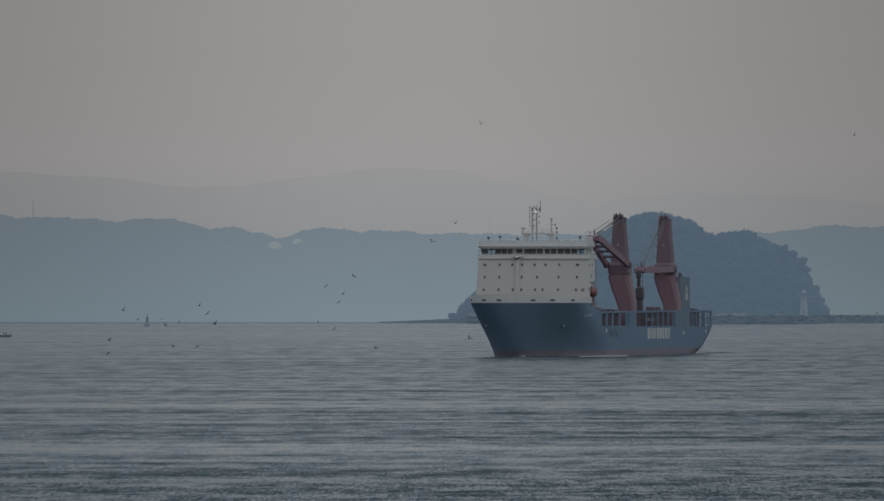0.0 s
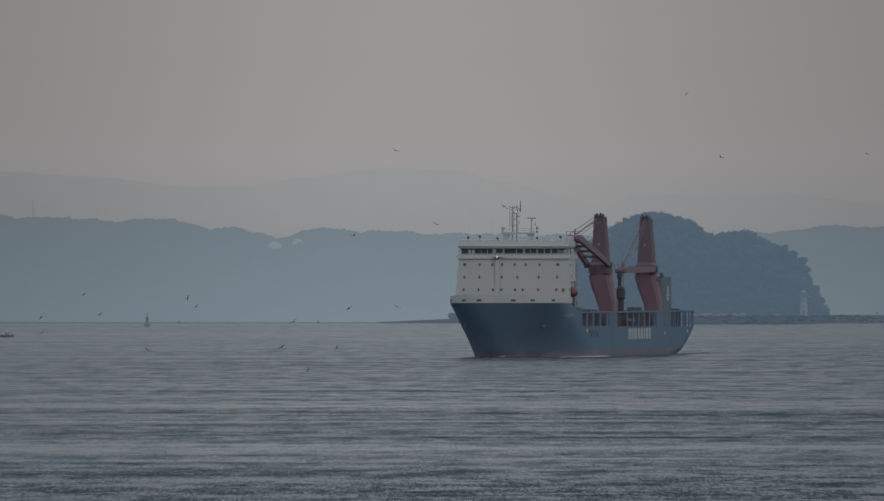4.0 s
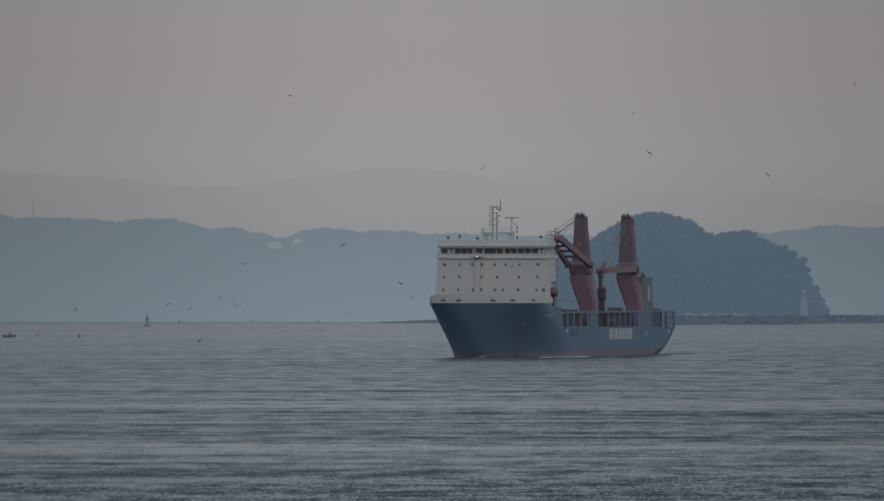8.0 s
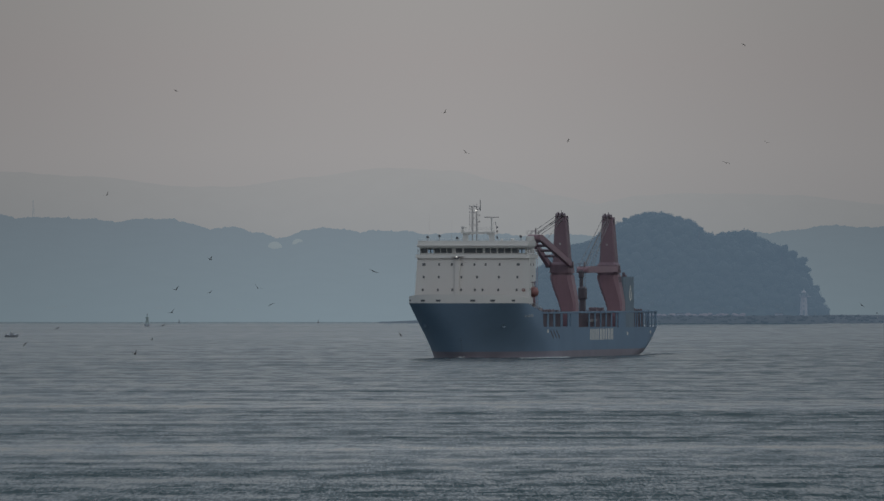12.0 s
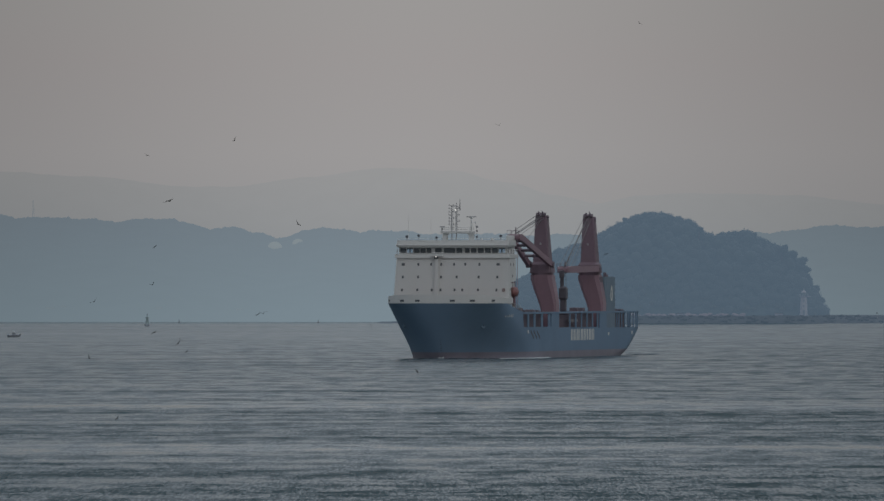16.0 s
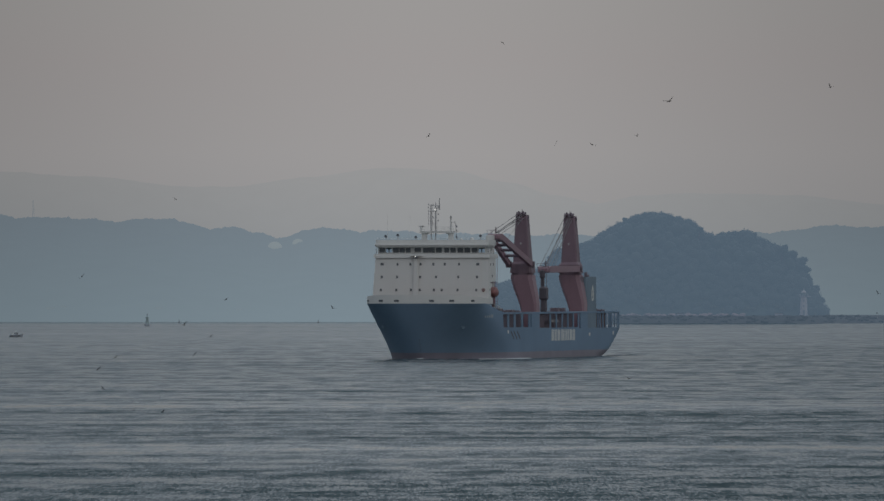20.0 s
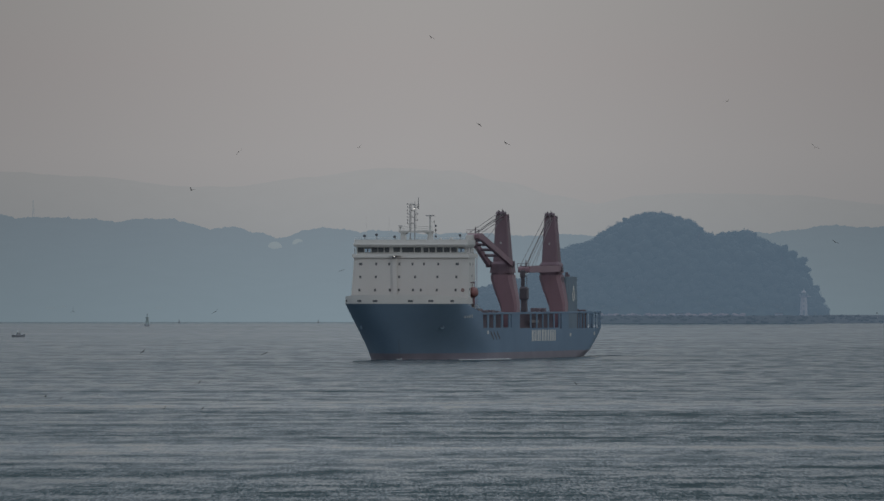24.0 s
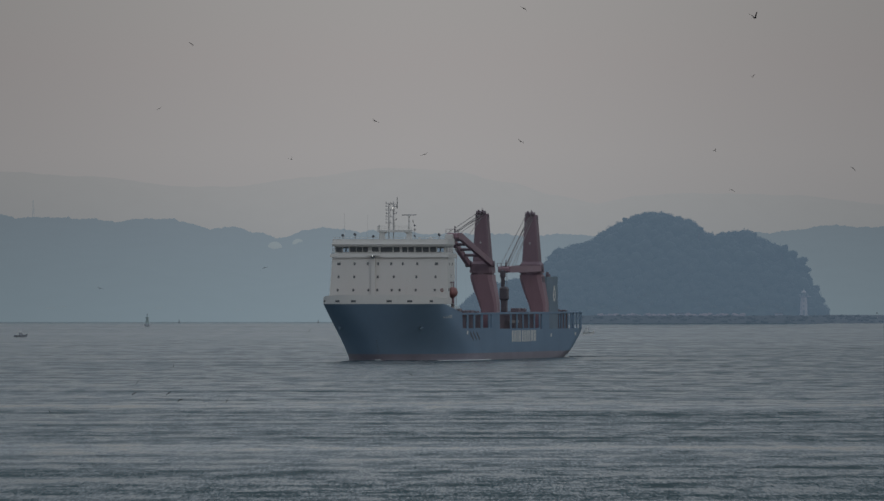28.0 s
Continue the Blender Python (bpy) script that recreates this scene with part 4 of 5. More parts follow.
# stowage post under the first jib
bm = bmesh.new()
beam(bm, (112.8 - MID, 8.8, 9.5), (112.8 - MID, 8.8, 25.9), 0.5, 0.5, 0.4, 0.4)
block(bm, 112.9 - MID, 114.2 - MID, 7.5, 9.2, 25.2, 26.9, bevel=0.1)
block(bm, 112.6 - MID, 114.4 - MID, 7.3, 9.4, 24.7, 25.0)
part("jib_rest", bm, WHITE, ship, "white post and cradle under the stowed jib")

# ---- white water along the hull ----
def foam_strip(name, label, xs, off, wide, seed):
    rng = random.Random(seed)
    bm = bmesh.new()
    for x in xs:
        k = rng.random()
        y = half(x, 0) + off + rng.uniform(0, wide)
        r = 0.15 + 0.32 * k
        h = 0.05 + 0.11 * rng.random()
        bmesh.ops.create_icosphere(bm, subdivisions=1, radius=1, matrix=Matrix.LocRotScale((x - MID, y, 0.02), Euler((0, 0, rng.uniform(0, 3))), (r * 2.2, r, h)))
    for i in range(26):
        r = rng.uniform(0.08, 0.24)
        bmesh.ops.create_icosphere(bm, subdivisions=1, radius=1, matrix=Matrix.LocRotScale((rng.uniform(143.5, 144.5) - MID, rng.triangular(-1.2, 1.4, 0.2), 0.03), Euler((0, 0, rng.uniform(0, 3))), (r * 1.5, r * 1.3, rng.uniform(0.06, 0.55))))
    me = bpy.data.meshes.new(name)
    bm.to_mesh(me)
    bm.free()
    me.materials.append(FOAM)
    return tagged(new(name, me), label, "foam", kind="stuff")


rngf = random.Random(4)
STEM = [rngf.uniform(142.0, 143.6) for _ in range(9)]
bow_foam = foam_strip("bow_wave", "thin white bow wave foam along the hull", STEM + [rngf.triangular(96, 141, 116) for _ in range(240)], 0.15, 0.85, 5)


def bow_swell():
    """Short steep wavelets thrown up ahead of the stem and beside the quarter, showing the dark water."""
    rng = random.Random(17)
    bm = bmesh.new()

    def wavelet(cx, cy, length, tall, turn):
        rows = []
        for s in np.linspace(-1, 1, 9):
            h = tall * (1 - s * s) * rng.uniform(0.8, 1.15)
            mid = Vector((cx - MID + 0.8 * s * s * -1.0, cy + s * length / 2, 0))
            mid.x += math.tan(turn) * s * length / 2
            rows.append([bm.verts.new(mid + Vector((u * (0.15 + 0.55 * tall), 0, h * g - 0.06))) for u, g in ((-2.2, 0.0), (-0.7, 0.75), (0, 1.0), (0.5, 0.6), (1.1, 0.0))])
        for a, c in zip(rows, rows[1:]):
            for i in range(4):
                bm.faces.new((a[i], a[i + 1], c[i + 1], c[i]))
    for i in range(260):
        x = 145.5 + 80 * rng.random() ** 1.4
        off = (x - 144) * 0.23
        wavelet(x, off + rng.triangular(-8, 13, 1), rng.uniform(2.0, 5.0), rng.uniform(0.18, 0.34), radians(rng.uniform(-8, 20)))
    for i in range(50):
        x = rng.uniform(-14, 8)
        wavelet(x, 12 + rng.uniform(0.2, 3.0), rng.uniform(1.5, 3.0), rng.uniform(0.12, 0.26), radians(rng.uniform(-8, 20)))
    bmesh.ops.recalc_face_normals(bm, faces=bm.faces)
    me = bpy.data.meshes.new("bow_swell")
    bm.to_mesh(me)
    bm.free()
    me.materials.append(SWELL)
    me.shade_smooth()
    return tagged(new("bow_swell", me), "dark steep wavelets pushed up by the ship's bow", "wave", kind="stuff")


swell = bow_swell()


def lee_slick():
    """Water smoothed along the port side, which mirrors the boot-top."""
    xs = np.arange(2, 146, 1.5)
    inner, outer = [], []
    for x in xs:
        y = half(min(x, 143.5), 0.0) if x > 16 else 12.2
        wide = 27.0 * min(1, x / 14) * (1 - 0.55 * max(0, (x - 90) / 55)) + 3.5 * noise.fractal((x * 0.06, 2.2, 0), 0.9, 2.0, 4)
        inner.append((x - MID, y - 1.0, 0.012))
        outer.append((x - MID, y + max(0.6, wide), 0.012))
    k = len(xs)
    me = mesh_of("lee_slick", inner + outer, [(i, i + 1, k + i + 1, k + i) for i in range(k - 1)], LEE_WATER)
    return tagged(new("lee_slick", me), "smooth dark water along the moving ship's side", "water", kind="stuff")


lee = lee_slick()


# ---- wooded island with a lighthouse ----
ISLE = [(-22, 0.2), (-5.6, 1.2), (1.5, 2.4), (3.5, 3.9), (6.0, 5.3), (9.0, 7.6), (11.7, 10.1), (13.2, 11.5), (16.6, 14.6), (22.4, 16.3), (31.7, 18.2), (38.7, 21.5), (43.4, 25), (48, 30.8), (57.4, 32.9),
        (62, 34.3), (67.8, 38.4), (74.8, 42.0), (80.7, 44.8), (87.7, 45.9), (94.7, 44.8), (101.7, 42.9), (108.7, 37.6), (112, 36.4), (118, 37.8), (126, 38.5), (131, 35.9),
        (135.5, 33.1), (140.8, 31.7), (143.2, 28.5), (148.3, 25.6), (150, 20.3), (152.8, 14.5), (156.4, 7.5), (159, 3.3)]


def isle_z(x, y):
    """Ground of the island under its trees."""
    top = smooth_line(ISLE, x) - 3.4
    if x < 9 or x > 158.5:
        top = 2.2 if x > 9 else min(1.7, 0.3 + (x + 22) * 0.045)
    v = (y - 4394) / 44
    if v <= 0:
        k = (y - 4374) / 16
        if x < 9:
            return -0.7 + (top + 0.7) * min(1, max(0, k * 1.5)) + 0.25 * noise.noise((x * 0.4, y * 0.4, 2))
        edge = 3.1 if x < 177 else max(0.6, 3.1 - (x - 177) * 0.5)
        return -0.8 + (edge + 0.8) * min(1, max(0, k)) ** 0.6 + 0.35 * noise.fractal((x * 0.35, y * 0.3, 5), 0.9, 2.0, 3) * min(1, max(0, k * 3))
    if top < 3:
        return max(top, 0.3) if x < 9 else 3.1
    s = math.sin(min(v, 1) * math.pi / 2) ** 0.62
    if v > 1:
        s = math.cos(min(1.0, (v - 1) / 1.0) * math.pi / 2) ** 0.8
    return 2.9 + (top - 2.9) * s + 0.5 * noise.noise((x * 0.2, y * 0.2, 9)) * min(1, v * 4)


xs = np.arange(-26, 215, 1.2)
ys = list(np.linspace(4373, 4394, 12)) + list(np.linspace(4396, 4482, 30))
vs = [(x, y, isle_z(x, y)) for y in ys for x in xs]
k = len(xs)
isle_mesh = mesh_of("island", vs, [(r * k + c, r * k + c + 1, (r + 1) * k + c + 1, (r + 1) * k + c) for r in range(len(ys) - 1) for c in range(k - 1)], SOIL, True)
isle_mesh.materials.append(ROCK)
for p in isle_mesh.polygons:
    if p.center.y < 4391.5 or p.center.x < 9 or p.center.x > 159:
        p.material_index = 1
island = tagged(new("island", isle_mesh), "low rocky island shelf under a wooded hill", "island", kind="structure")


def ico(level):
    b = bmesh.new()
    bmesh.ops.create_icosphere(b, subdivisions=level, radius=1)
    v = np.array([q.co[:] for q in b.verts])
    f = np.array([[q.index for q in t.verts] for t in b.faces])
    b.free()
    return v, f


ICO_V, ICO_F = ico(2)


def crowns(name, spots, leaves, material, seed, card=(0.35, 0.62)):
    """Many lumpy crowns of small leaf sprays in one mesh. spots: x, y, z, radius, height factor."""
    rng = np.random.default_rng(seed)
    all_v, all_f, base = [], [], 0
    for x, y, z, r, tall in spots:
        lobes = rng.normal(size=(5, 3))
        lobes /= np.linalg.norm(lobes, axis=1)[:, None]

        def swell(d):
            return 0.72 + 0.36 * np.clip((d @ lobes.T) - 0.45, 0, 1).max(axis=1) / 0.55
        body = ICO_V * (swell(ICO_V) * r * 0.86)[:, None] * np.array([1, 1, tall]) + np.array([x, y, z])
        all_v.append(body)
        all_f.append(ICO_F + base)
        base += len(body)
        d = rng.normal(size=(leaves, 3))
        d[:, 2] = np.where(d[:, 2] < -0.5, -d[:, 2], d[:, 2])
        d /= np.linalg.norm(d, axis=1)[:, None]
        c = d * (swell(d) * r * rng.uniform(0.84, 1.05, leaves))[:, None] * np.array([1, 1, tall]) + np.array([x, y, z])
        a = rng.normal(size=(leaves, 3))
        a /= np.linalg.norm(a, axis=1)[:, None]
        b = np.cross(a, d)
        b /= np.linalg.norm(b, axis=1)[:, None] + 1e-9
        w = rng.uniform(card[0], card[1], leaves)[:, None]
        tri = np.stack([c - a * w * 0.7, c + b * w * 0.5, c + a * w * 0.7, c - b * w * 0.5], axis=1).reshape(-1, 3)
        all_v.append(tri)
        q = np.arange(leaves)[:, None] * 4 + base
        all_f.append(np.concatenate([np.hstack([q, q + 1, q + 2]), np.hstack([q, q + 2, q + 3])]))
        base += leaves * 4
    v, f = np.concatenate(all_v), np.concatenate(all_f)
    me = bpy.data.meshes.new(name)
    me.vertices.add(len(v))
    me.vertices.foreach_set("co", v.astype(np.float32).ravel())
    me.loops.add(len(f) * 3)
    me.loops.foreach_set("vertex_index", f.astype(np.int32).ravel())
    me.polygons.add(len(f))
    me.polygons.foreach_set("loop_start", np.arange(0, len(f) * 3, 3, dtype=np.int32))
    me.polygons.foreach_set("loop_total", np.full(len(f), 3, dtype=np.int32))
    me.materials.append(material)
    me.update(calc_edges=True)
    return me


rngw = random.Random(11)
spots = []
for y in np.concatenate([np.arange(4394.5, 4404, 1.3), np.arange(4405, 4446, 2.6)]):
    for x in np.arange(3.5, 158, 2.5):
        xx, yy = x + rngw.uniform(-1.3, 1.3), y + rngw.uniform(-1.2, 1.2)
        if smooth_line(ISLE, xx) < 4:
            continue
        r = rngw.triangular(1.4, 4.2, 2.2) * (0.7 if yy < 4403 else 1) * (0.5 if xx < 9 else 1)
        g = isle_z(xx, yy)
        top = smooth_line(ISLE, xx)
        z = g + r * 0.75 + rngw.uniform(-0.4, 0.6)
        z = min(z, top - r * 0.92 + rngw.uniform(-0.5, 0.4))
        if z > g - 0.5:
            spots.append((xx, yy, z, r, rngw.uniform(0.8, 1.05)))
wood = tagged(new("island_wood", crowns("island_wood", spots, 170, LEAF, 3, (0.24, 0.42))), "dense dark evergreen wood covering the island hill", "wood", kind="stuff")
# undergrowth at the foot of the wood
low = []
for x in np.arange(9, 159, 1.7):
    xx, yy = x + rngw.uniform(-0.8, 0.8), 4395.5 + rngw.uniform(-1.2, 1.2)
    low.append((xx, yy, isle_z(xx, yy) + 0.4, rngw.uniform(0.7, 1.5), 0.8))
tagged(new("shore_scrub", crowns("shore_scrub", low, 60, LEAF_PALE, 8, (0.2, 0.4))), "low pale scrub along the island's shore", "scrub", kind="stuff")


def tree(x, y, ground, top, wide, lean, seed, label):
    """A shore tree: bent trunk, limbs, and a crown in layered clumps with gaps."""
    rng = random.Random(seed)
    t = thing("tree", label, "tree", "trees on the island's edge", m=pose(x, y, ground))
    h = top - ground
    bm = bmesh.new()
    pts = [Vector((lean * h * u * u, 0.2 * math.sin(5 * u), h * u - (0.6 if u == 0 else 0))) for u in (0, 0.25, 0.5, 0.72, 0.9)]
    for i in range(4):
        rod(bm, pts[i], pts[i + 1], 0.32 * (1 - i * 0.2), 0.32 * (1 - (i + 1) * 0.2), 7)
    tips = []
    for i in range(7):
        u = 0.42 + 0.085 * i
        a = rng.uniform(0, 6.28)
        root = Vector((lean * h * u * u, 0, h * u * 0.98))
        tip = root + Vector((math.cos(a) * wide * 0.5, math.sin(a) * wide * 0.5, h * 0.07 + rng.uniform(0, 0.5)))
        rod(bm, root, tip, 0.11, 0.05, 5)
        tips.append(tip)
    part("trunk", bm, BARK, t)
    cl = [(p.x, p.y, p.z + 0.2, rng.uniform(0.8, 1.2) * wide * 0.44, 0.8) for p in tips]
    cl += [(lean * h + rng.uniform(-0.5, 0.5) * wide * 0.6, rng.uniform(-0.5, 0.5), h * rng.uniform(0.86, 0.97), wide * rng.uniform(0.4, 0.55), 0.8) for _ in range(4)]
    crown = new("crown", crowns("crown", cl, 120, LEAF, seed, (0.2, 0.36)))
    crown.parent = t
    return t


for i, (x, top, wide, lean) in enumerate(((140.0, 31.4, 3.4, 0.03), (144.0, 29.2, 4.2, 0.05), (147.6, 26.6, 3.9, 0.07), (149.6, 23.4, 3.4, 0.07), (150.6, 18.6, 3.0, 0.08),
                                          (153.6, 14.8, 3.2, 0.1), (156.0, 10.2, 2.7, 0.08), (76.5, 43.6, 2.6, 0.0), (90.0, 45.6, 2.5, 0.03), (106.3, 39.8, 2.2, 0.08),
                                          (128.5, 37.6, 2.3, 0.05), (47.5, 30.6, 2.3, -0.06), (15.0, 11.2, 1.8, -0.04), (64.5, 36.0, 2.1, -0.03))):
    y = 4412 + (i * 7) % 19
    top -= 0.7 if i < 7 else 1.3
    wide *= 1.0 if i < 7 else 0.8
    g = max(2.6, min(isle_z(x, y), top - 5.5))
    tree(x - lean * (top - g) * 0.9, y, g, top, wide, lean, 40 + i, "dark evergreen tree standing out on the island's skyline" if i > 6 else "leaning dark evergreen tree on the island's steep end")

# shore rocks
rng = np.random.default_rng(21)
rv, rf, base = [], [], 0
for i in range(340):
    pale = i % 2
    x = rng.uniform(10, 180)
    while pale and (noise.noise((x * 0.07, 3.3, 0.5)) < -0.05 or x > 152):
        x = rng.uniform(10, 152)
    y = rng.uniform(4389, 4394) if pale else rng.uniform(4376, 4388)
    r = rng.uniform(0.3, 1.0) * (rng.uniform(0.4, 1.1) if pale else 1)
    v = ICO_V[:42] if len(ICO_V) < 43 else ICO_V
    bump = 1 + 0.25 * np.sin(v @ rng.normal(size=3) * 3 + rng.uniform(0, 6))
    rv.append(v * bump[:, None] * r * np.array([1.5, 1.2, 0.75]) + np.array([x, y, isle_z(x, y) + r * 0.2]))
    rf.append((ICO_F + base).tolist())
    base += len(v)
dark_v = np.concatenate(rv[0::2])
pale_v = np.concatenate(rv[1::2])
nv = len(ICO_V)
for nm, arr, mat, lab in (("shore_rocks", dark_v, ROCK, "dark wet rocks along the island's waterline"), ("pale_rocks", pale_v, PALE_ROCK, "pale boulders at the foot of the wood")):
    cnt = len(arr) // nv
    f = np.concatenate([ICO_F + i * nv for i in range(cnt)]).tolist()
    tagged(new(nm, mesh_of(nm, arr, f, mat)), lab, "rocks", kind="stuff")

# ---- lighthouse ----
lh = thing("lighthouse", "small white round lighthouse on the island's rocky point", "lighthouse", m=pose(148.3, 4391.5, isle_z(148.3, 4391.5) - 0.3) @ Matrix.Diagonal((1.1, 1.1, 1.07, 1)))


def turned(profile, sides=18):
    """A solid of revolution from (radius, z) pairs."""
    return loft([[(r * math.cos(a), r * math.sin(a), z) for a in np.linspace(0, 2 * math.pi, sides, endpoint=False)] for r, z in profile])


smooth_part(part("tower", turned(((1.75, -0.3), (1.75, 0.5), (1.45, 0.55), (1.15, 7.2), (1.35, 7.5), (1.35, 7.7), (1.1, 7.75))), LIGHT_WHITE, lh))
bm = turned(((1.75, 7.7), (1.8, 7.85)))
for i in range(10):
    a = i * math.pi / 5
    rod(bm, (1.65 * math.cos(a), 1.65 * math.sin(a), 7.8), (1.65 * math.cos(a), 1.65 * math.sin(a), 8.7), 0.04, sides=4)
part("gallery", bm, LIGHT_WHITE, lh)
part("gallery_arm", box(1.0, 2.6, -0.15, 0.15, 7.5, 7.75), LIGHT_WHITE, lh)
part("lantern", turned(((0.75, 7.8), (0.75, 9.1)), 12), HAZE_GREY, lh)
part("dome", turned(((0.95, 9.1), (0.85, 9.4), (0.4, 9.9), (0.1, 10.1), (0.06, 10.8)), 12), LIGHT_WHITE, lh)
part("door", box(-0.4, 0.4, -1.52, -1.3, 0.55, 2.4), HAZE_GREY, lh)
for z in (3.6, 5.6):
    part("window", box(-0.2, 0.2, -1.42, -1.0, z, z + 0.7), HAZE_GREY, lh)
# beacon post at the end of the reef, and a low wall
bp = thing("beacon_post", "thin dark beacon post on the low reef", "post", m=pose(178.2, 4386, 2.2))
part("post", rod(bmesh.new(), (0, 0, -0.5), (0, 0, 1.9), 0.16, 0.12), BOAT_DARK, bp)
part("topmark", turned(((0.3, 1.9), (0.3, 2.3))), BOAT_DARK, bp)
# two huts added to stand for pale patches below the wood
for i, (x, w, h) in enumerate(((97.5, 2.6, 1.0), (138, 3.2, 0.9))):
    sw = thing("added_shore_hut", "added weathered pale concrete hut at the foot of the wood", "hut", "huts on the island's shore", m=pose(x, 4391, isle_z(x, 4391) - 0.2))
    part("wall", box(-w / 2, w / 2, -1, 1, 0, h), CONCRETE, sw)
    part("roof", box(-w / 2 - 0.15, w / 2 + 0.15, -1.15, 1.15, h, h + 0.15), ROCK, sw)
    part("opening", box(-0.35, 0.35, -1.05, -0.95, 0.1, h * 0.75), HAZE_GREY, sw)

# ---- far shore ----
for i, (x, y, big, low) in enumerate(((-73.2, 4690, 1.05, 1.1), (-63.0, 4690, 0.85, 1.8))):
    st = thing("storage_tank", "pale domed storage tank on the far hillside in haze", "tank", "domed tanks", m=pose(x, y, hill_z(x, y) - low) @ Matrix.Diagonal((big, big, big, 1)))
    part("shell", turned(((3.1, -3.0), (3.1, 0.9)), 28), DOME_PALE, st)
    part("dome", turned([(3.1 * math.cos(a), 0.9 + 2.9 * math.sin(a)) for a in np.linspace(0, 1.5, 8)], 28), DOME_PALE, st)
for i, (x, h) in enumerate(((-182.3, 8.2),)):
    tw = thing("radio_mast", "thin lattice radio mast on the far ridge", "mast", m=pose(x, 4776, hill_z(x, 4776) - 0.8))
    for k in range(3):
        a = k * 2.094
        part("leg", rod(bmesh.new(), (0.55 * math.cos(a), 0.55 * math.sin(a), 0), (0.16 * math.cos(a), 0.16 * math.sin(a), h), 0.07, 0.05, 5), HILL, tw)
    for k in range(9):
        z = 0.6 + k * 0.85
        r = 0.55 - 0.39 * z / h
        part("brace", rod(bmesh.new(), (-r, 0, z), (r, 0, z + 0.5), 0.04, sides=4), HILL, tw)
for x, y, w, h in ((-166, 4541, 3.6, 0.5), (-160.5, 4543, 2.4, 0.4), (-120, 4541, 3.0, 0.4), (-86, 4542, 2.6, 0.4)):
    hs = thing("shore_house", "small pale house on the far shore in haze", "house", "houses on the far shore", m=pose(x, y, hill_z(x, y) - 0.7))
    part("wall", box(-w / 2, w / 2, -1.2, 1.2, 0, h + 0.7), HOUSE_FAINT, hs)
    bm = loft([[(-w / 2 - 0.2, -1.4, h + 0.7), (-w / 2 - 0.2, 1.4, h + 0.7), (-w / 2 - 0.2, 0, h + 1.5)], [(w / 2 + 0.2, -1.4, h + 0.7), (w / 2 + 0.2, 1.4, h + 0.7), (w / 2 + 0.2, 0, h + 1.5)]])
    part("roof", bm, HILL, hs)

# ---- light buoy ----
bu = thing("light_buoy", "grey-green light buoy floating in the strait", "buoy", m=pose(-112.4, 4085, 0))
smooth_part(part("float", turned(((0.5, -0.6), (1.05, -0.3), (1.1, 0.5), (0.95, 0.75)), 16), BOAT_DARK, bu))
for k in range(4):
    a = k * math.pi / 2 + 0.6
    part("leg", rod(bmesh.new(), (0.75 * math.cos(a), 0.75 * math.sin(a), 0.7), (0.36 * math.cos(a), 0.36 * math.sin(a), 3.3), 0.12, 0.1), BUOY_PAINT, bu)
part("panel", turned(((0.72, 0.8), (0.52, 1.9), (0.56, 3.2)), 8), BUOY_PAINT, bu)
part("deck", turned(((0.68, 3.2), (0.68, 3.45)), 12), BUOY_PAINT, bu)
part("lantern", turned(((0.16, 3.4), (0.18, 3.9), (0.05, 4.15)), 10), BUOY_PAINT, bu)
part("topmark", turned(((0.05, 4.1), (0.22, 4.35), (0.22, 4.55), (0.05, 4.75)), 8), BOAT_DARK, bu)
for x in (-108.9, -51.3):
    mb = thing("mooring_buoy", "tiny dark spar buoy far out on the water", "buoy", "far spar buoys", m=pose(x, 4440, 0))
    part("float", turned(((0.25, -0.4), (0.45, -0.1), (0.42, 0.35), (0.16, 0.5)), 10), BOAT_DARK, mb)
    part("spar", rod(bmesh.new(), (0, 0, 0.4), (0, 0, 1.35), 0.14, 0.1, 6), BOAT_DARK, mb)


# ---- small boats ----
def small_boat(label, length, paint_mat, cabin, cabin_mat):
    b = thing("fishing_boat", label, "boat", "small boats")
    n = []
    for x, w, z0, z1 in ((-0.5, 0.20, 0.0, 0.17), (-0.3, 0.23, -0.05, 0.15), (0.0, 0.24, -0.06, 0.15), (0.25, 0.19, -0.05, 0.19), (0.42, 0.09, -0.02, 0.24), (0.5, 0.015, 0.1, 0.27)):
        n.append([(x * length, -w * length * 0.75, z0 * length), (x * length, w * length * 0.75, z0 * length), (x * length, w * length, z1 * length), (x * length, -w * length, z1 * length)])
    part("hull", loft(n), paint_mat, b)
    part("gunwale", box(-0.48 * length, 0.3 * length, -0.25 * length, 0.25 * length, 0.145 * length, 0.175 * length, bevel=0.02), BOAT_DARK, b)
    a, c, h = cabin
    part("cabin", loft([rect_ring((a + c) / 2 * length, 0, 0.15 * length, (c - a) * length, 0.3 * length, 0.03), rect_ring((a + c) / 2 * length - 0.02, 0, h * length, (c - a) * length * 0.8, 0.26 * length, 0.03)]), cabin_mat, b)
    part("cabin_roof", box((a - 0.02) * length, (c + 0.02) * length, -0.16 * length, 0.16 * length, h * length, (h + 0.025) * length), paint_mat, b)
    part("mast", rod(bmesh.new(), ((c + 0.03) * length, 0, 0.15 * length), ((c + 0.03) * length, 0, (h + 0.22) * length), 0.05, 0.035), BOAT_DARK, b)
    part("stern_post", rod(bmesh.new(), (-0.42 * length, 0, 0.15 * length), (-0.42 * length, 0, 0.34 * length), 0.06), BOAT_DARK, b)
    return b


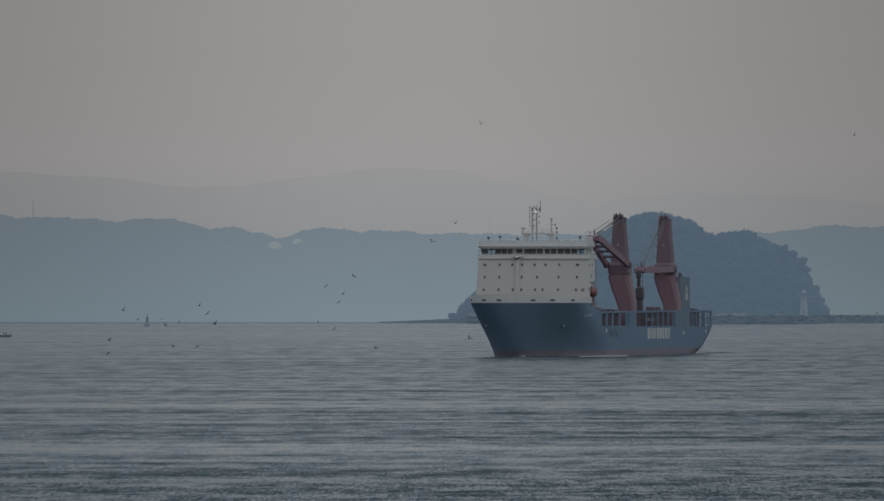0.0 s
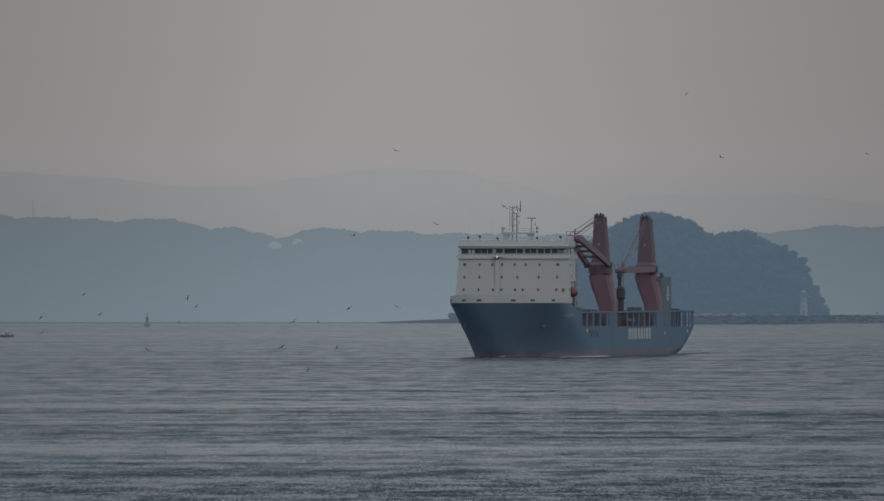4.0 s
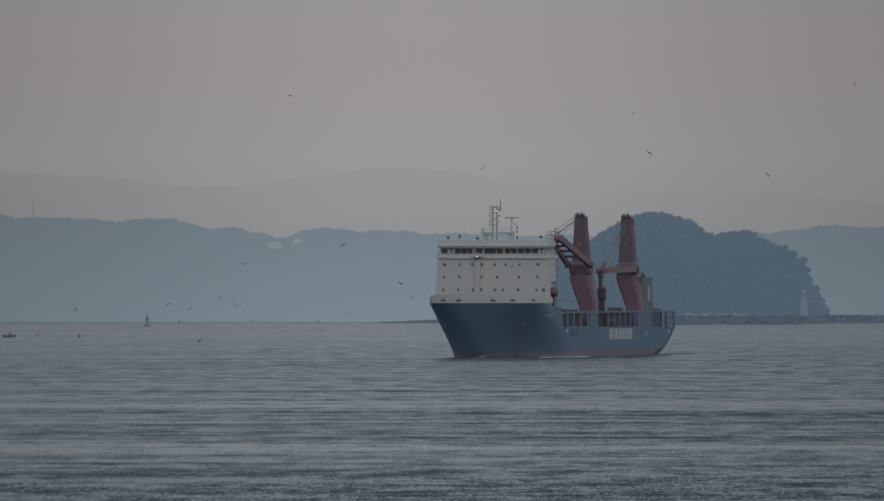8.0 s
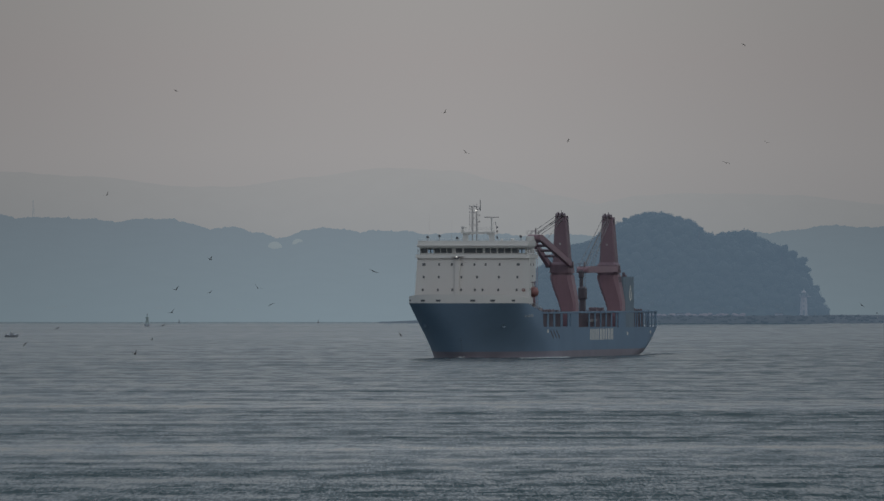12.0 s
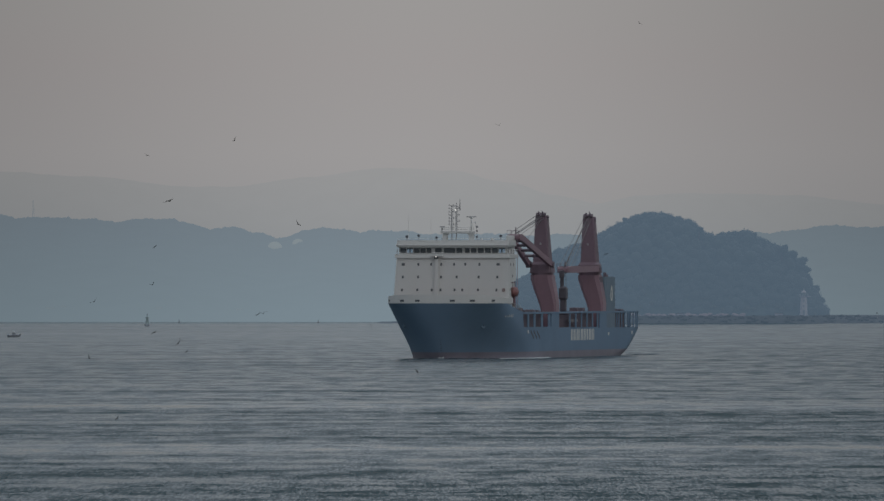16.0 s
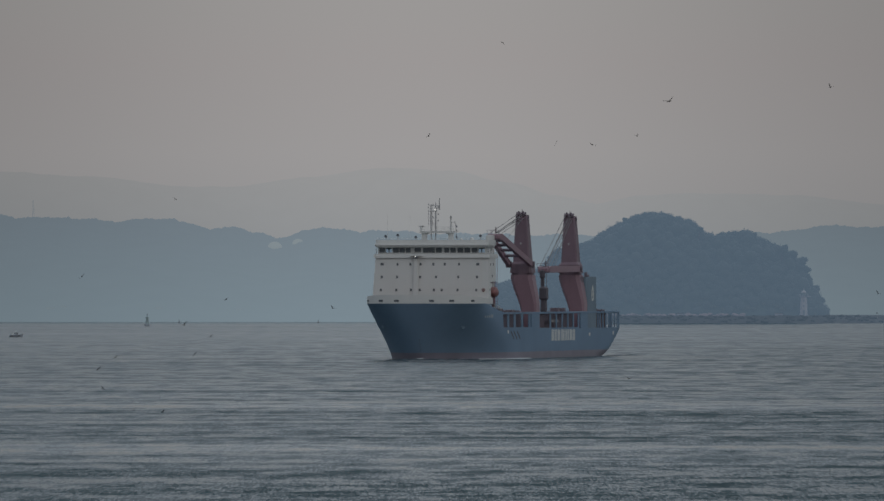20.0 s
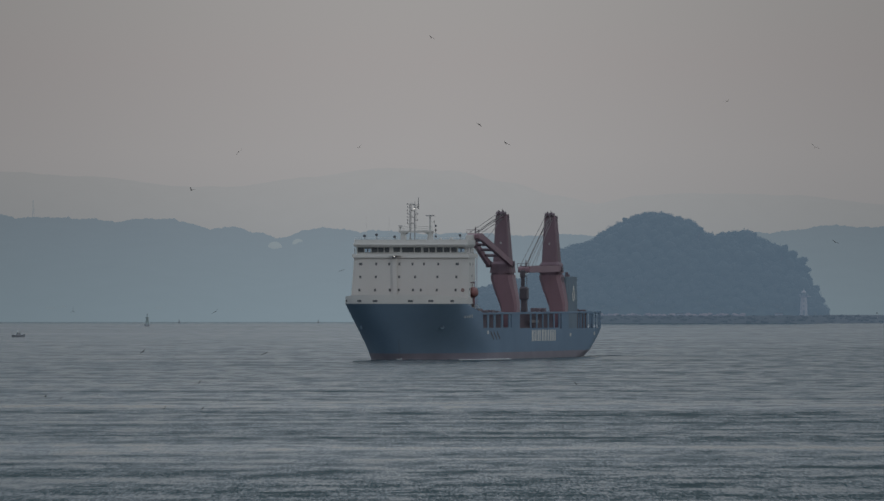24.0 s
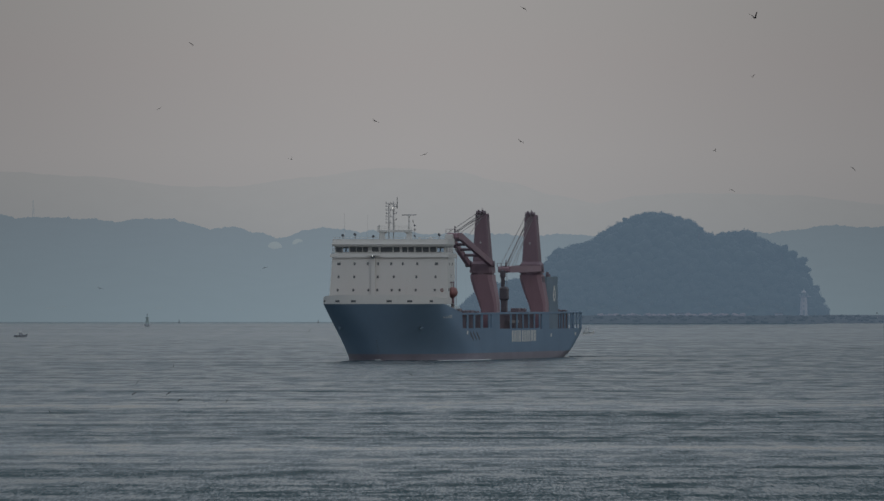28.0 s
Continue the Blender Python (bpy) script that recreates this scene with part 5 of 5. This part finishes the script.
left_boat = small_boat("small grey fishing boat drifting on the strait", 4.1, BOAT_DARK, (-0.14, 0.12, 0.31), BOAT_DARK)
part("wheel_shelter", loft([rect_ring(-0.1, 0, 1.25, 0.62, 0.9, 0.05), rect_ring(-0.16, 0, 1.95, 0.34, 0.7, 0.05)]), BOAT_PALE, left_boat)
right_boat = small_boat("small pale fishing boat beyond the ship's stern", 3.6, BOAT_PALE, (-0.34, -0.05, 0.5), BOAT_PALE)


# ---- seabirds ----
def wing_mesh(span, sign):
    """A bent, tapering wing with thickness; root at the origin."""
    rings = []
    for u, chord, back, up in ((0, 0.30, 0.0, 0.0), (0.35, 0.29, -0.02, 0.04), (0.6, 0.24, -0.05, 0.05), (0.85, 0.16, -0.11, 0.03), (1.0, 0.05, -0.17, 0.0)):
        y = sign * u * span
        c = chord * span
        rings.append([(back * span + c * 0.5, y, up * span), (back * span, y, up * span + 0.035 * span), (back * span - c * 0.5, y, up * span), (back * span, y, up * span - 0.015 * span)])
    return loft(rings)


def bird(span):
    b = thing("seabird", "dark brown seabird flying over the strait", "bird", "flock of seabirds")
    s = span
    body = part("body", loft([[(x * s, w * s * math.cos(a), w * s * math.sin(a) + z * s) for a in np.linspace(0, 2 * math.pi, 8, endpoint=False)]
                              for x, w, z in ((0.38, 0.01, 0.02), (0.31, 0.05, 0.02), (0.2, 0.07, 0.01), (0.05, 0.105, 0), (-0.12, 0.085, 0), (-0.25, 0.04, 0.01))]), FEATHER, b)
    part("tail", loft([[(-0.22 * s, -0.03 * s, 0.02 * s), (-0.22 * s, 0.03 * s, 0.02 * s), (-0.22 * s, 0.03 * s, 0), (-0.22 * s, -0.03 * s, 0)],
                       [(-0.4 * s, -0.08 * s, 0.025 * s), (-0.4 * s, 0.08 * s, 0.025 * s), (-0.4 * s, 0.08 * s, 0.01 * s), (-0.4 * s, -0.08 * s, 0.01 * s)]]), FEATHER, b)
    wings = [part("wing", wing_mesh(s, sg), FEATHER, b) for sg in (1, -1)]
    for w, sg in zip(wings, (1, -1)):
        w.location = (0.05 * s, sg * 0.05 * s, 0.03 * s)
    return b, wings, s


TIMES = (0, 1, 2, 3, 6, 7, 8, 9, 10, 11, 12, 15, 16, 17, 18, 19, 20, 21, 24, 25, 26, 27, 28)
# distance, then sideways place and height at each of the times
FLIGHTS = []
FLIGHTS.append((1250, ((4.5, 35.1), (1.2, 23.4), (-1.3, 36), (38.6, 33.5), (8.8, 28.6), (28.4, 37), (38, 29.2), (44.7, 40.1), (33.8, 29.4), (36.6, 11.6), (49, 13.9), (34.2, 11.4), (22.8, 9.3), (48.2, 10.9), (26, 11.2), (23.8, 10.9), (50.9, 15.3), (42.4, 19.9), (45.9, 21.3), (48.9, 32.6), (46, 40.7), (38.9, 29.2), (48, 29.9))))
FLIGHTS.append((1287, ((-1.2, 21.5), (-7.7, 12.7), (-4.7, 13.7), (0, 25.5), (-4.1, 15.4), (-5.5, 16.2), (-5, 16.5), (3, 30.7), (1.1, 30.8), (17.7, 33), (2.9, 32.2), (-16.4, 24.8), (-17.3, 23.6), (4.9, 35.3), (-27.6, 16.6), (-8.1, 18.3), (-13.1, 13.5), (-25.5, 13.9), (-30.1, 27.7), (-36.2, 13.6), (-40.2, 10), (-39.1, 10.5), (-41.1, 15.9))))
FLIGHTS.append((1324, ((1.7, 23.9), (-3.1, 23.1), (-0.1, 25.5), (16, 27.3), (-3.3, 12.8), (-1.9, 13.7), (8.7, 18.5), (23.3, 32.8), (20.8, 33), (43.1, 34), (40.1, 33.9), (53.9, 32.8), (20.3, 20.1), (26.5, 33.9), (18.8, 34.8), (21.3, 33.6), (24.1, 34.7), (26.9, 35.8), (35.2, 39), (38, 40.1), (40.7, 41.1), (43.5, 42.2), (38.4, 42))))
FLIGHTS.append((1361, ((-11.2, 17.4), (-17.3, 16.7), (-5.1, 24.5), (11.3, 29.9), (-2.6, 16.4), (12.2, 16.4), (26.3, 33.1), (39.3, 31.3), (38.4, 8), (37.2, 8.8), (36.1, 31.8), (9.4, 35.9), (-9, 11.1), (21.2, 34.6), (20.5, 34.4), (19.8, 34.3), (19.1, 34.1), (11, 35), (4.7, 36.7), (-19, 29.2), (-23.1, 18.8), (-5.2, 37.4), (-8.5, 37.1))))
FLIGHTS.append((1180, ((-10.9, 15.3), (-14, 13.7), (-5.8, 14.2), (-6, 22.9), (-16.8, 17), (-11.3, 21.6), (-10.9, 20.7), (-13.4, 19.9), (-16.7, 14), (-29.1, 18.9), (-25.5, 19.1), (-16.9, 13), (-20.4, 13), (-21.7, 17.6), (-32, 16.8), (-21.5, 13.4), (-23.8, 14.7), (-32, 10.1), (-43.7, 4), (-47.4, 3.2), (-42.7, 7.6), (-43.5, 3.2), (-33.9, 4.4))))
FLIGHTS.append((1180, ((-11.4, 14.4), (-22.4, 10.8), (-6.6, 12.2), (-8, 13.4), (-13.6, 14.7), (-7.5, 18.4), (4.5, 29.2), (4, 38.1), (1.4, 38.1), (5.5, 35.9), (0.3, 35.3), (-16.7, 32.8), (-22.9, 32.2), (-28.3, 30), (-33.7, 27.7), (0.4, 32.7), (-1.5, 32.7), (-24.7, 25.8), (-22.4, 31), (-25.1, 9.7), (-22, 5.4), (-24, 4.2), (-14.7, 11.2))))
FLIGHTS.append((1472, ((-16, 16), (-37.2, 14.5), (-25, 15), (-14.4, 8.3), (-17.4, 8.7), (-10.9, 11.1), (-16.8, 10.1), (-15.8, 11.9), (-13.8, 9.8), (-24.8, 14.1), (-31.9, 15.2), (-43.5, 19.8), (-39.8, 16.3), (-40.1, 14.3), (-54.3, 15.2), (-38.7, 6.2), (-44.9, 6.3), (-45, 6.9), (-31.1, 12.6), (-38, 8.1), (-37.4, 10.6), (-27.9, 18.2), (-20.7, 33.5))))
FLIGHTS.append((1250, ((-28.3, 13.9), (-33.4, 13.4), (-34.8, 15.5), (-39.5, 16.7), (-44, 11.6), (-38, 12.2), (-42.8, 13.4), (-46.1, 18.6), (-37.2, 17.4), (-48.1, 27.6), (-39.1, 26.8), (-38.9, 22.7), (-33.5, 20.8), (-28.2, 18.8), (-45.8, 19.4), (-49.7, 20.3), (-42, 17.3), (-45.6, 14.7), (-43, 13.2), (-44.3, 13.6), (-38.4, 13.6), (-38.4, 15.4), (-33, 36.9))))
FLIGHTS.append((1180, ((-25, 12), (-30.9, 12.9), (-25.2, 11.7), (-16.6, 12.6), (-19.1, 11.9), (-19.4, 15.8), (-22.6, 14), (-15.3, 13.7), (-15.1, 13.2), (-26.2, 16), (-29.3, 15.8), (-36, 14.8), (-31.7, 11.1), (-27.3, 13.6), (-38.9, 7.9), (-25.6, 7), (-28.4, 11.9), (-32.1, 3.5), (-26.8, 5.5), (-28.8, 5), (-33, 6.1), (-35, 6.1), (-28.8, 3.7))))
FLIGHTS.append((1180, ((-35.1, 13.5), (-44.8, 18.9), (-47.2, 9.4), (-45, 11.2), (-42.6, 9.7), (-39.2, 8.8), (-41.6, 10.7), (-39.5, 7.6), (-32.7, 10.9), (-37.4, 9.7), (-43.4, 9.6), (-34.4, 9.6), (-35.8, 1.6), (-43, 8.9), (-48.1, 9.4), (-35.1, 1.7), (-37.8, 7.1), (-37, 3), (-42, 3.8), (-40.4, 8.8), (-37.9, 4.2), (-38.4, 6.4), (-30.1, 4.4))))
FLIGHTS.append((1180, ((-36.6, 10.2), (-40.9, 10.4), (-38, 11.8), (-36.2, 14.1), (-40.6, 10.2), (-34.9, 11.9), (-27.7, 13.7), (-32.8, 14.3), (-32.4, 11.9), (-36.8, 12.1), (-42.4, 11.5), (-39.6, 11.5), (-38.3, 14.5), (-40.9, 15.6), (-44.5, 11.1), (-33.4, 2), (-34, 2.5), (-33.8, 1.9), (-30.6, 2.7), (-30.2, 3.2), (-31.7, 4.2), (-25.5, 4.5), (-19.6, 18.2))))
FLIGHTS.append((1398, ((-43.6, 7.3), (-49.3, 9.3), (-48.2, 7.8), (-49.8, 12), (-56.2, 10.8), (-50.6, 11.1), (-52.8, 9.7), (-53.3, 8.3), (-45.8, 12.5), (-48.6, 6.4), (-54.4, 8.6), (-63.6, 12.2), (-63.6, 12.2), (-63.6, 12.2), (-63.6, 12.2), (-63.6, 12.2), (-63.6, 12.2), (-63.6, 12.2), (-63.6, 12.2), (-63.6, 12.2), (-63.6, 12.2), (-63.6, 12.2), (-63.6, 12.2))))
FLIGHTS.append((1180, ((-29.6, 9.5), (-34.5, 9.1), (-36, 8.3), (-26.9, 9.7), (-29.3, 17.5), (-23.2, 17.4), (-21.9, 18.6), (-24.4, 19.3), (-27.8, 18.4), (-26, 36.4), (-29.3, 37.7), (-37.3, 39.7), (-32.5, 30.6), (-29.3, 31.1), (-35.9, 29.6), (-35.5, 18.7), (-29.4, 25.8), (-27.2, 14.3), (-11.1, 17.9), (-24, 7.6), (-20.9, 5.4), (-16, 4.7), (-3.5, 6.5))))
FLIGHTS.append((1180, ((-27, 9.5), (-30.7, 9.9), (-28.3, 9.3), (-17.1, 9), (-23, 10.4), (-24.1, 8.9), (-26.8, 10.1), (-29.4, 10.2), (-29.6, 10.3), (-35.6, 8.9), (-33.8, 8.7), (-23.8, 10.1), (-28.6, 10.1), (-21.2, 12.9), (-36, 1.6), (-27, 1.4), (-30.8, 2.3), (-30.7, 2), (-19.5, 8.8), (-22.8, 5.2), (-14.6, 5.3), (-14.1, 16), (-1.9, 30.7))))
FLIGHTS.append((1180, ((-11.9, 11.4), (-23.1, 8.7), (-12.7, 10.8), (-12.5, 7.5), (-19.7, 7.3), (-18.9, 11.9), (-20.8, 12.3), (-15.5, 10.6), (-15.7, 9.6), (-20.4, 8.8), (-18.8, 14.2), (-13.2, 15.5), (-19.7, 13.2), (-14.8, 6.3), (-33, 2.5), (-19.2, 10), (-25.5, 10.6), (-30.6, 3), (-26.4, 2.7), (-26, 4.2), (-23.4, 4.8), (-24.7, 4.4), (-23.8, 3.4))))
FLIGHTS.append((1180, ((-7.3, 9.3), (-15.8, 12), (-5.4, 9.4), (-4.2, 7.5), (-6.5, 9.6), (-7.9, 12.7), (-10.5, 13.2), (-6.1, 15.5), (-10.4, 17), (-15.4, 19.2), (-20.3, 16), (-11.2, 6.1), (-9.1, 6.6), (1.9, 7.3), (-20.2, 7.3), (-10.6, 10.9), (3.9, 6.6), (-12, 8.1), (14.8, 5.4), (40.1, 10.9), (41.5, 29.8), (35.5, 28.1), (31.9, 26.8))))
FLIGHTS.append((1180, ((3, 10.4), (-2.1, 13.7), (-2, 10.5), (-4.2, 13.9), (-6, 12.9), (-6.5, 13.7), (-3.3, 14.9), (-3.9, 10.2), (-7.3, 12.4), (-15.8, 13.8), (-4.5, 10.7), (6.6, 6.6), (1.4, 7.4), (26.8, 13.7), (21.3, 31.7), (46.8, 39.1), (42.8, 38.1), (42, 38.1), (41.1, 31.5), (38.4, 32), (2.7, 32.1), (5.7, 32.1), (8.7, 32.1))))
FLIGHTS.append((1361, ((52.4, 35.3), (1.9, 37), (45.4, 35.3), (45.6, 39.3), (0.6, 40.1), (7.2, 30.5), (24.2, 38), (18.2, 38.4), (12.2, 38.8), (35.2, 30.6), (16, 34.5), (8.6, 44.9), (7.2, 36.6), (14.7, 46.2), (2.9, 35.5), (8.7, 34.9), (14.5, 34.3), (-3.8, 34.9), (-10.5, 33.8), (-18.3, 18.9), (-24.4, 15.4), (0.7, 33.7), (34.7, 33.3))))
FLIGHTS.append((1000, ((-88.6, 25.6), (-87.8, 25.6), (-86.9, 25.5), (-86, 25.5), (-83.4, 25.4), (-82.5, 25.4), (-81.6, 25.4), (-80.7, 25.4), (-79.9, 25.4), (-79, 25.3), (-78.1, 25.3), (-40.6, 25.1), (-25.5, 24.2), (-11.1, 24.1), (1.5, 28.3), (12.2, 30.9), (21.2, 33.5), (31, 37.8), (42.4, 42.5), (34.5, 41.8), (27.5, 41.4), (25.2, 41.5), (29.2, 41.3))))
FLIGHTS.append((1435, ((65.4, 39.3), (65.4, 39.3), (65.4, 39.3), (65.4, 31.8), (39.3, 40.9), (43.3, 41.5), (55.4, 43), (53.3, 44), (47.3, 45.5), (43.7, 46.7), (40.4, 48.5), (31.3, 50.4), (26.5, 51.3), (22.4, 53.3), (14.3, 48.3), (11.4, 48.4), (8.1, 48.7), (4.8, 49), (-1.4, 49.4), (-13.5, 34.6), (-15.9, 34), (-15.9, 53), (-33.6, 48.6))))
FLIGHTS.append((1472, ((67.1, 32.2), (59.3, 39.4), (55, 40.2), (67.1, 39.9), (67.1, 39.9), (67.1, 39.9), (67.1, 39.9), (67.1, 39.9), (67.1, 39.9), (67.1, 39.9), (67.1, 39.9), (67.1, 39.9), (67.1, 39.9), (67.1, 39.9), (67.1, 39.9), (67.1, 39.9), (67.1, 39.9), (67.1, 39.9), (67.1, 39.9), (67.1, 39.9), (67.1, 39.9), (67.1, 39.9), (67.1, 39.9))))
FLIGHTS.append((1180, ((-17.6, 51.4), (-9.8, 34.4), (-11.7, 34.8), (-4, 36), (-10.6, 22.6), (-13.4, 37.4), (-16.7, 37.2), (-20, 36.5), (-11.2, 20.9), (-0.7, 38.3), (-7.5, 17.8), (-7.6, 7.9), (-2.7, 6.7), (11.7, 5.2), (-13.5, 8.9), (10.6, 6), (20.6, 6), (14.3, 31.2), (7.1, 31.9), (1.1, 33.8), (-1.9, 34.5), (3.9, 46.6), (9, 46.8))))
# the loose flock that wheels over the water, sinking slowly to the left
rngb = random.Random(77)
for i in range(4):
    dist = rngb.uniform(1180, 1420)
    px, py, ax, ay = rngb.uniform(-0.95, 0.95), rngb.uniform(-1, 1), rngb.uniform(3.0, 7.5), rngb.uniform(0.8, 2.4)
    wx, wy, ph, pv = rngb.uniform(0.5, 0.95), rngb.uniform(0.7, 1.3), rngb.uniform(0, 6.3), rngb.uniform(0, 6.3)
    route = []
    for t in TIMES:
        u = t / 28
        route.append((-29 - 6 * u + px * (17 - 7 * u) + ax * math.sin(wx * t + ph), 12.6 - 8.6 * u ** 1.4 + py * (3.0 - 1.2 * u) + ay * (1 - 0.5 * u) * math.sin(wy * t + pv)))
    FLIGHTS.append((dist, tuple(route)))
FLOCK = [bird(0.68 if i == 18 else (0.44, 0.50, 0.40, 0.54, 0.46)[i % 5]) for i in range(len(FLIGHTS))]


def fly(entry, flight, seed):
    """Key one bird along its flight, with beating and gliding wings."""
    (b, wings, s), (dist, pts) = entry, flight
    rng = random.Random(seed)
    bank = rng.choice((-1, 1)) * rng.uniform(12, 38)
    p = [Vector((x, dist, max(z, 0.5))) for x, z in pts]

    def at(t):
        i = max(0, min(len(TIMES) - 2, sum(1 for q in TIMES if q <= t) - 1))
        a, c = TIMES[i], TIMES[i + 1]
        u = (t - a) / (c - a)
        p0, p1, p2, p3 = p[max(0, i - 1)], p[i], p[i + 1], p[min(len(p) - 1, i + 2)]
        ta, tb = TIMES[max(0, i - 1)], TIMES[min(len(p) - 1, i + 2)]
        m1 = (p2 - p0) * ((c - a) / (c - ta))
        m2 = (p3 - p1) * ((c - a) / (tb - a))
        q = p1 * (2 * u ** 3 - 3 * u ** 2 + 1) + m1 * (u ** 3 - 2 * u ** 2 + u) + p2 * (-2 * u ** 3 + 3 * u ** 2) + m2 * (u ** 3 - u ** 2)
        q.z = max(q.z, 0.35)
        return q
    rows, yaw = [], None
    for i in range(113):
        t = 0.25 * i
        v = at(min(28, t + 0.15)) - at(max(0, t - 0.15))
        want = math.degrees(math.atan2(-1.0 * (1.0 if seed % 2 else -1.0) * max(0.4, v.length), v.x))
        if yaw is None:
            yaw = want
        step = (want - yaw + 180) % 360 - 180
        yaw += max(-40, min(40, step))
        rows.append((t, pose(*at(t), bank + max(-35, min(35, -step * 0.5)), max(-20, min(20, -v.z * 6)), yaw)))
    walk(b, rows)
    rate, phase = rng.uniform(1.9, 2.6), rng.uniform(0, 6)
    for w, sg in zip(wings, (1, -1)):
        beat = []
        for i in range(188):
            t = min(28.0, 0.15 * i)
            glide = 0.35 + 0.65 * (math.sin(0.9 * t + phase) > -0.2)
            beat.append((t, pose(0.05 * s, sg * 0.05 * s, 0.03 * s, sg * (14 + 32 * glide * math.sin(6.28 * rate * t + phase)))))
        walk(w, beat)


# ---- what moves ----
def motions():
    track = []
    for k in range(0, 9):
        t = 3.5 * k
        u = t / 28
        a = radians(13.012 - 0.355 * u)
        x, y = 18.981 - 31.67 * u + 0.31 * u * u, 2383.2 - 86.14 * u - 35.92 * u * u
        track.append((t, pose(x + 65 * math.sin(a), y + 65 * math.cos(a), 0, 0, 0, -90 - math.degrees(a))))
    walk(ship, track)
    walk(bow_foam, track)
    walk(swell, track)
    walk(lee, track)
    for k, (sc, x, y, z) in enumerate(scanners):
        walk(sc, [(0.5 * i, pose(x, y, z, 0, 0, 72.0 * i + (30 if k else 99.4))) for i in range(57)])
    walk(left_boat, [(0.0, pose(-132.6, 3250, 0, 0, 0, 12)), (14.0, pose(-130.2, 3250, 0, 1.5, 0, 11)), (28.0, pose(-127.8, 3250, 0, 0, 0, 12))])
    walk(right_boat, [(0.0, pose(46.6, 3462, 0, 0, 0, -14)), (14.0, pose(47.0, 3462, 0, 1.5, 0, -14)), (28.0, pose(47.4, 3462, 0, 0, 0, -14))])
    for i, (entry, flight) in enumerate(zip(FLOCK, FLIGHTS)):
        fly(entry, flight, i)
    walk(water, [(0.0, pose(0, 0, 0)), (28.0, pose(-16, -3, 0))])


motions()
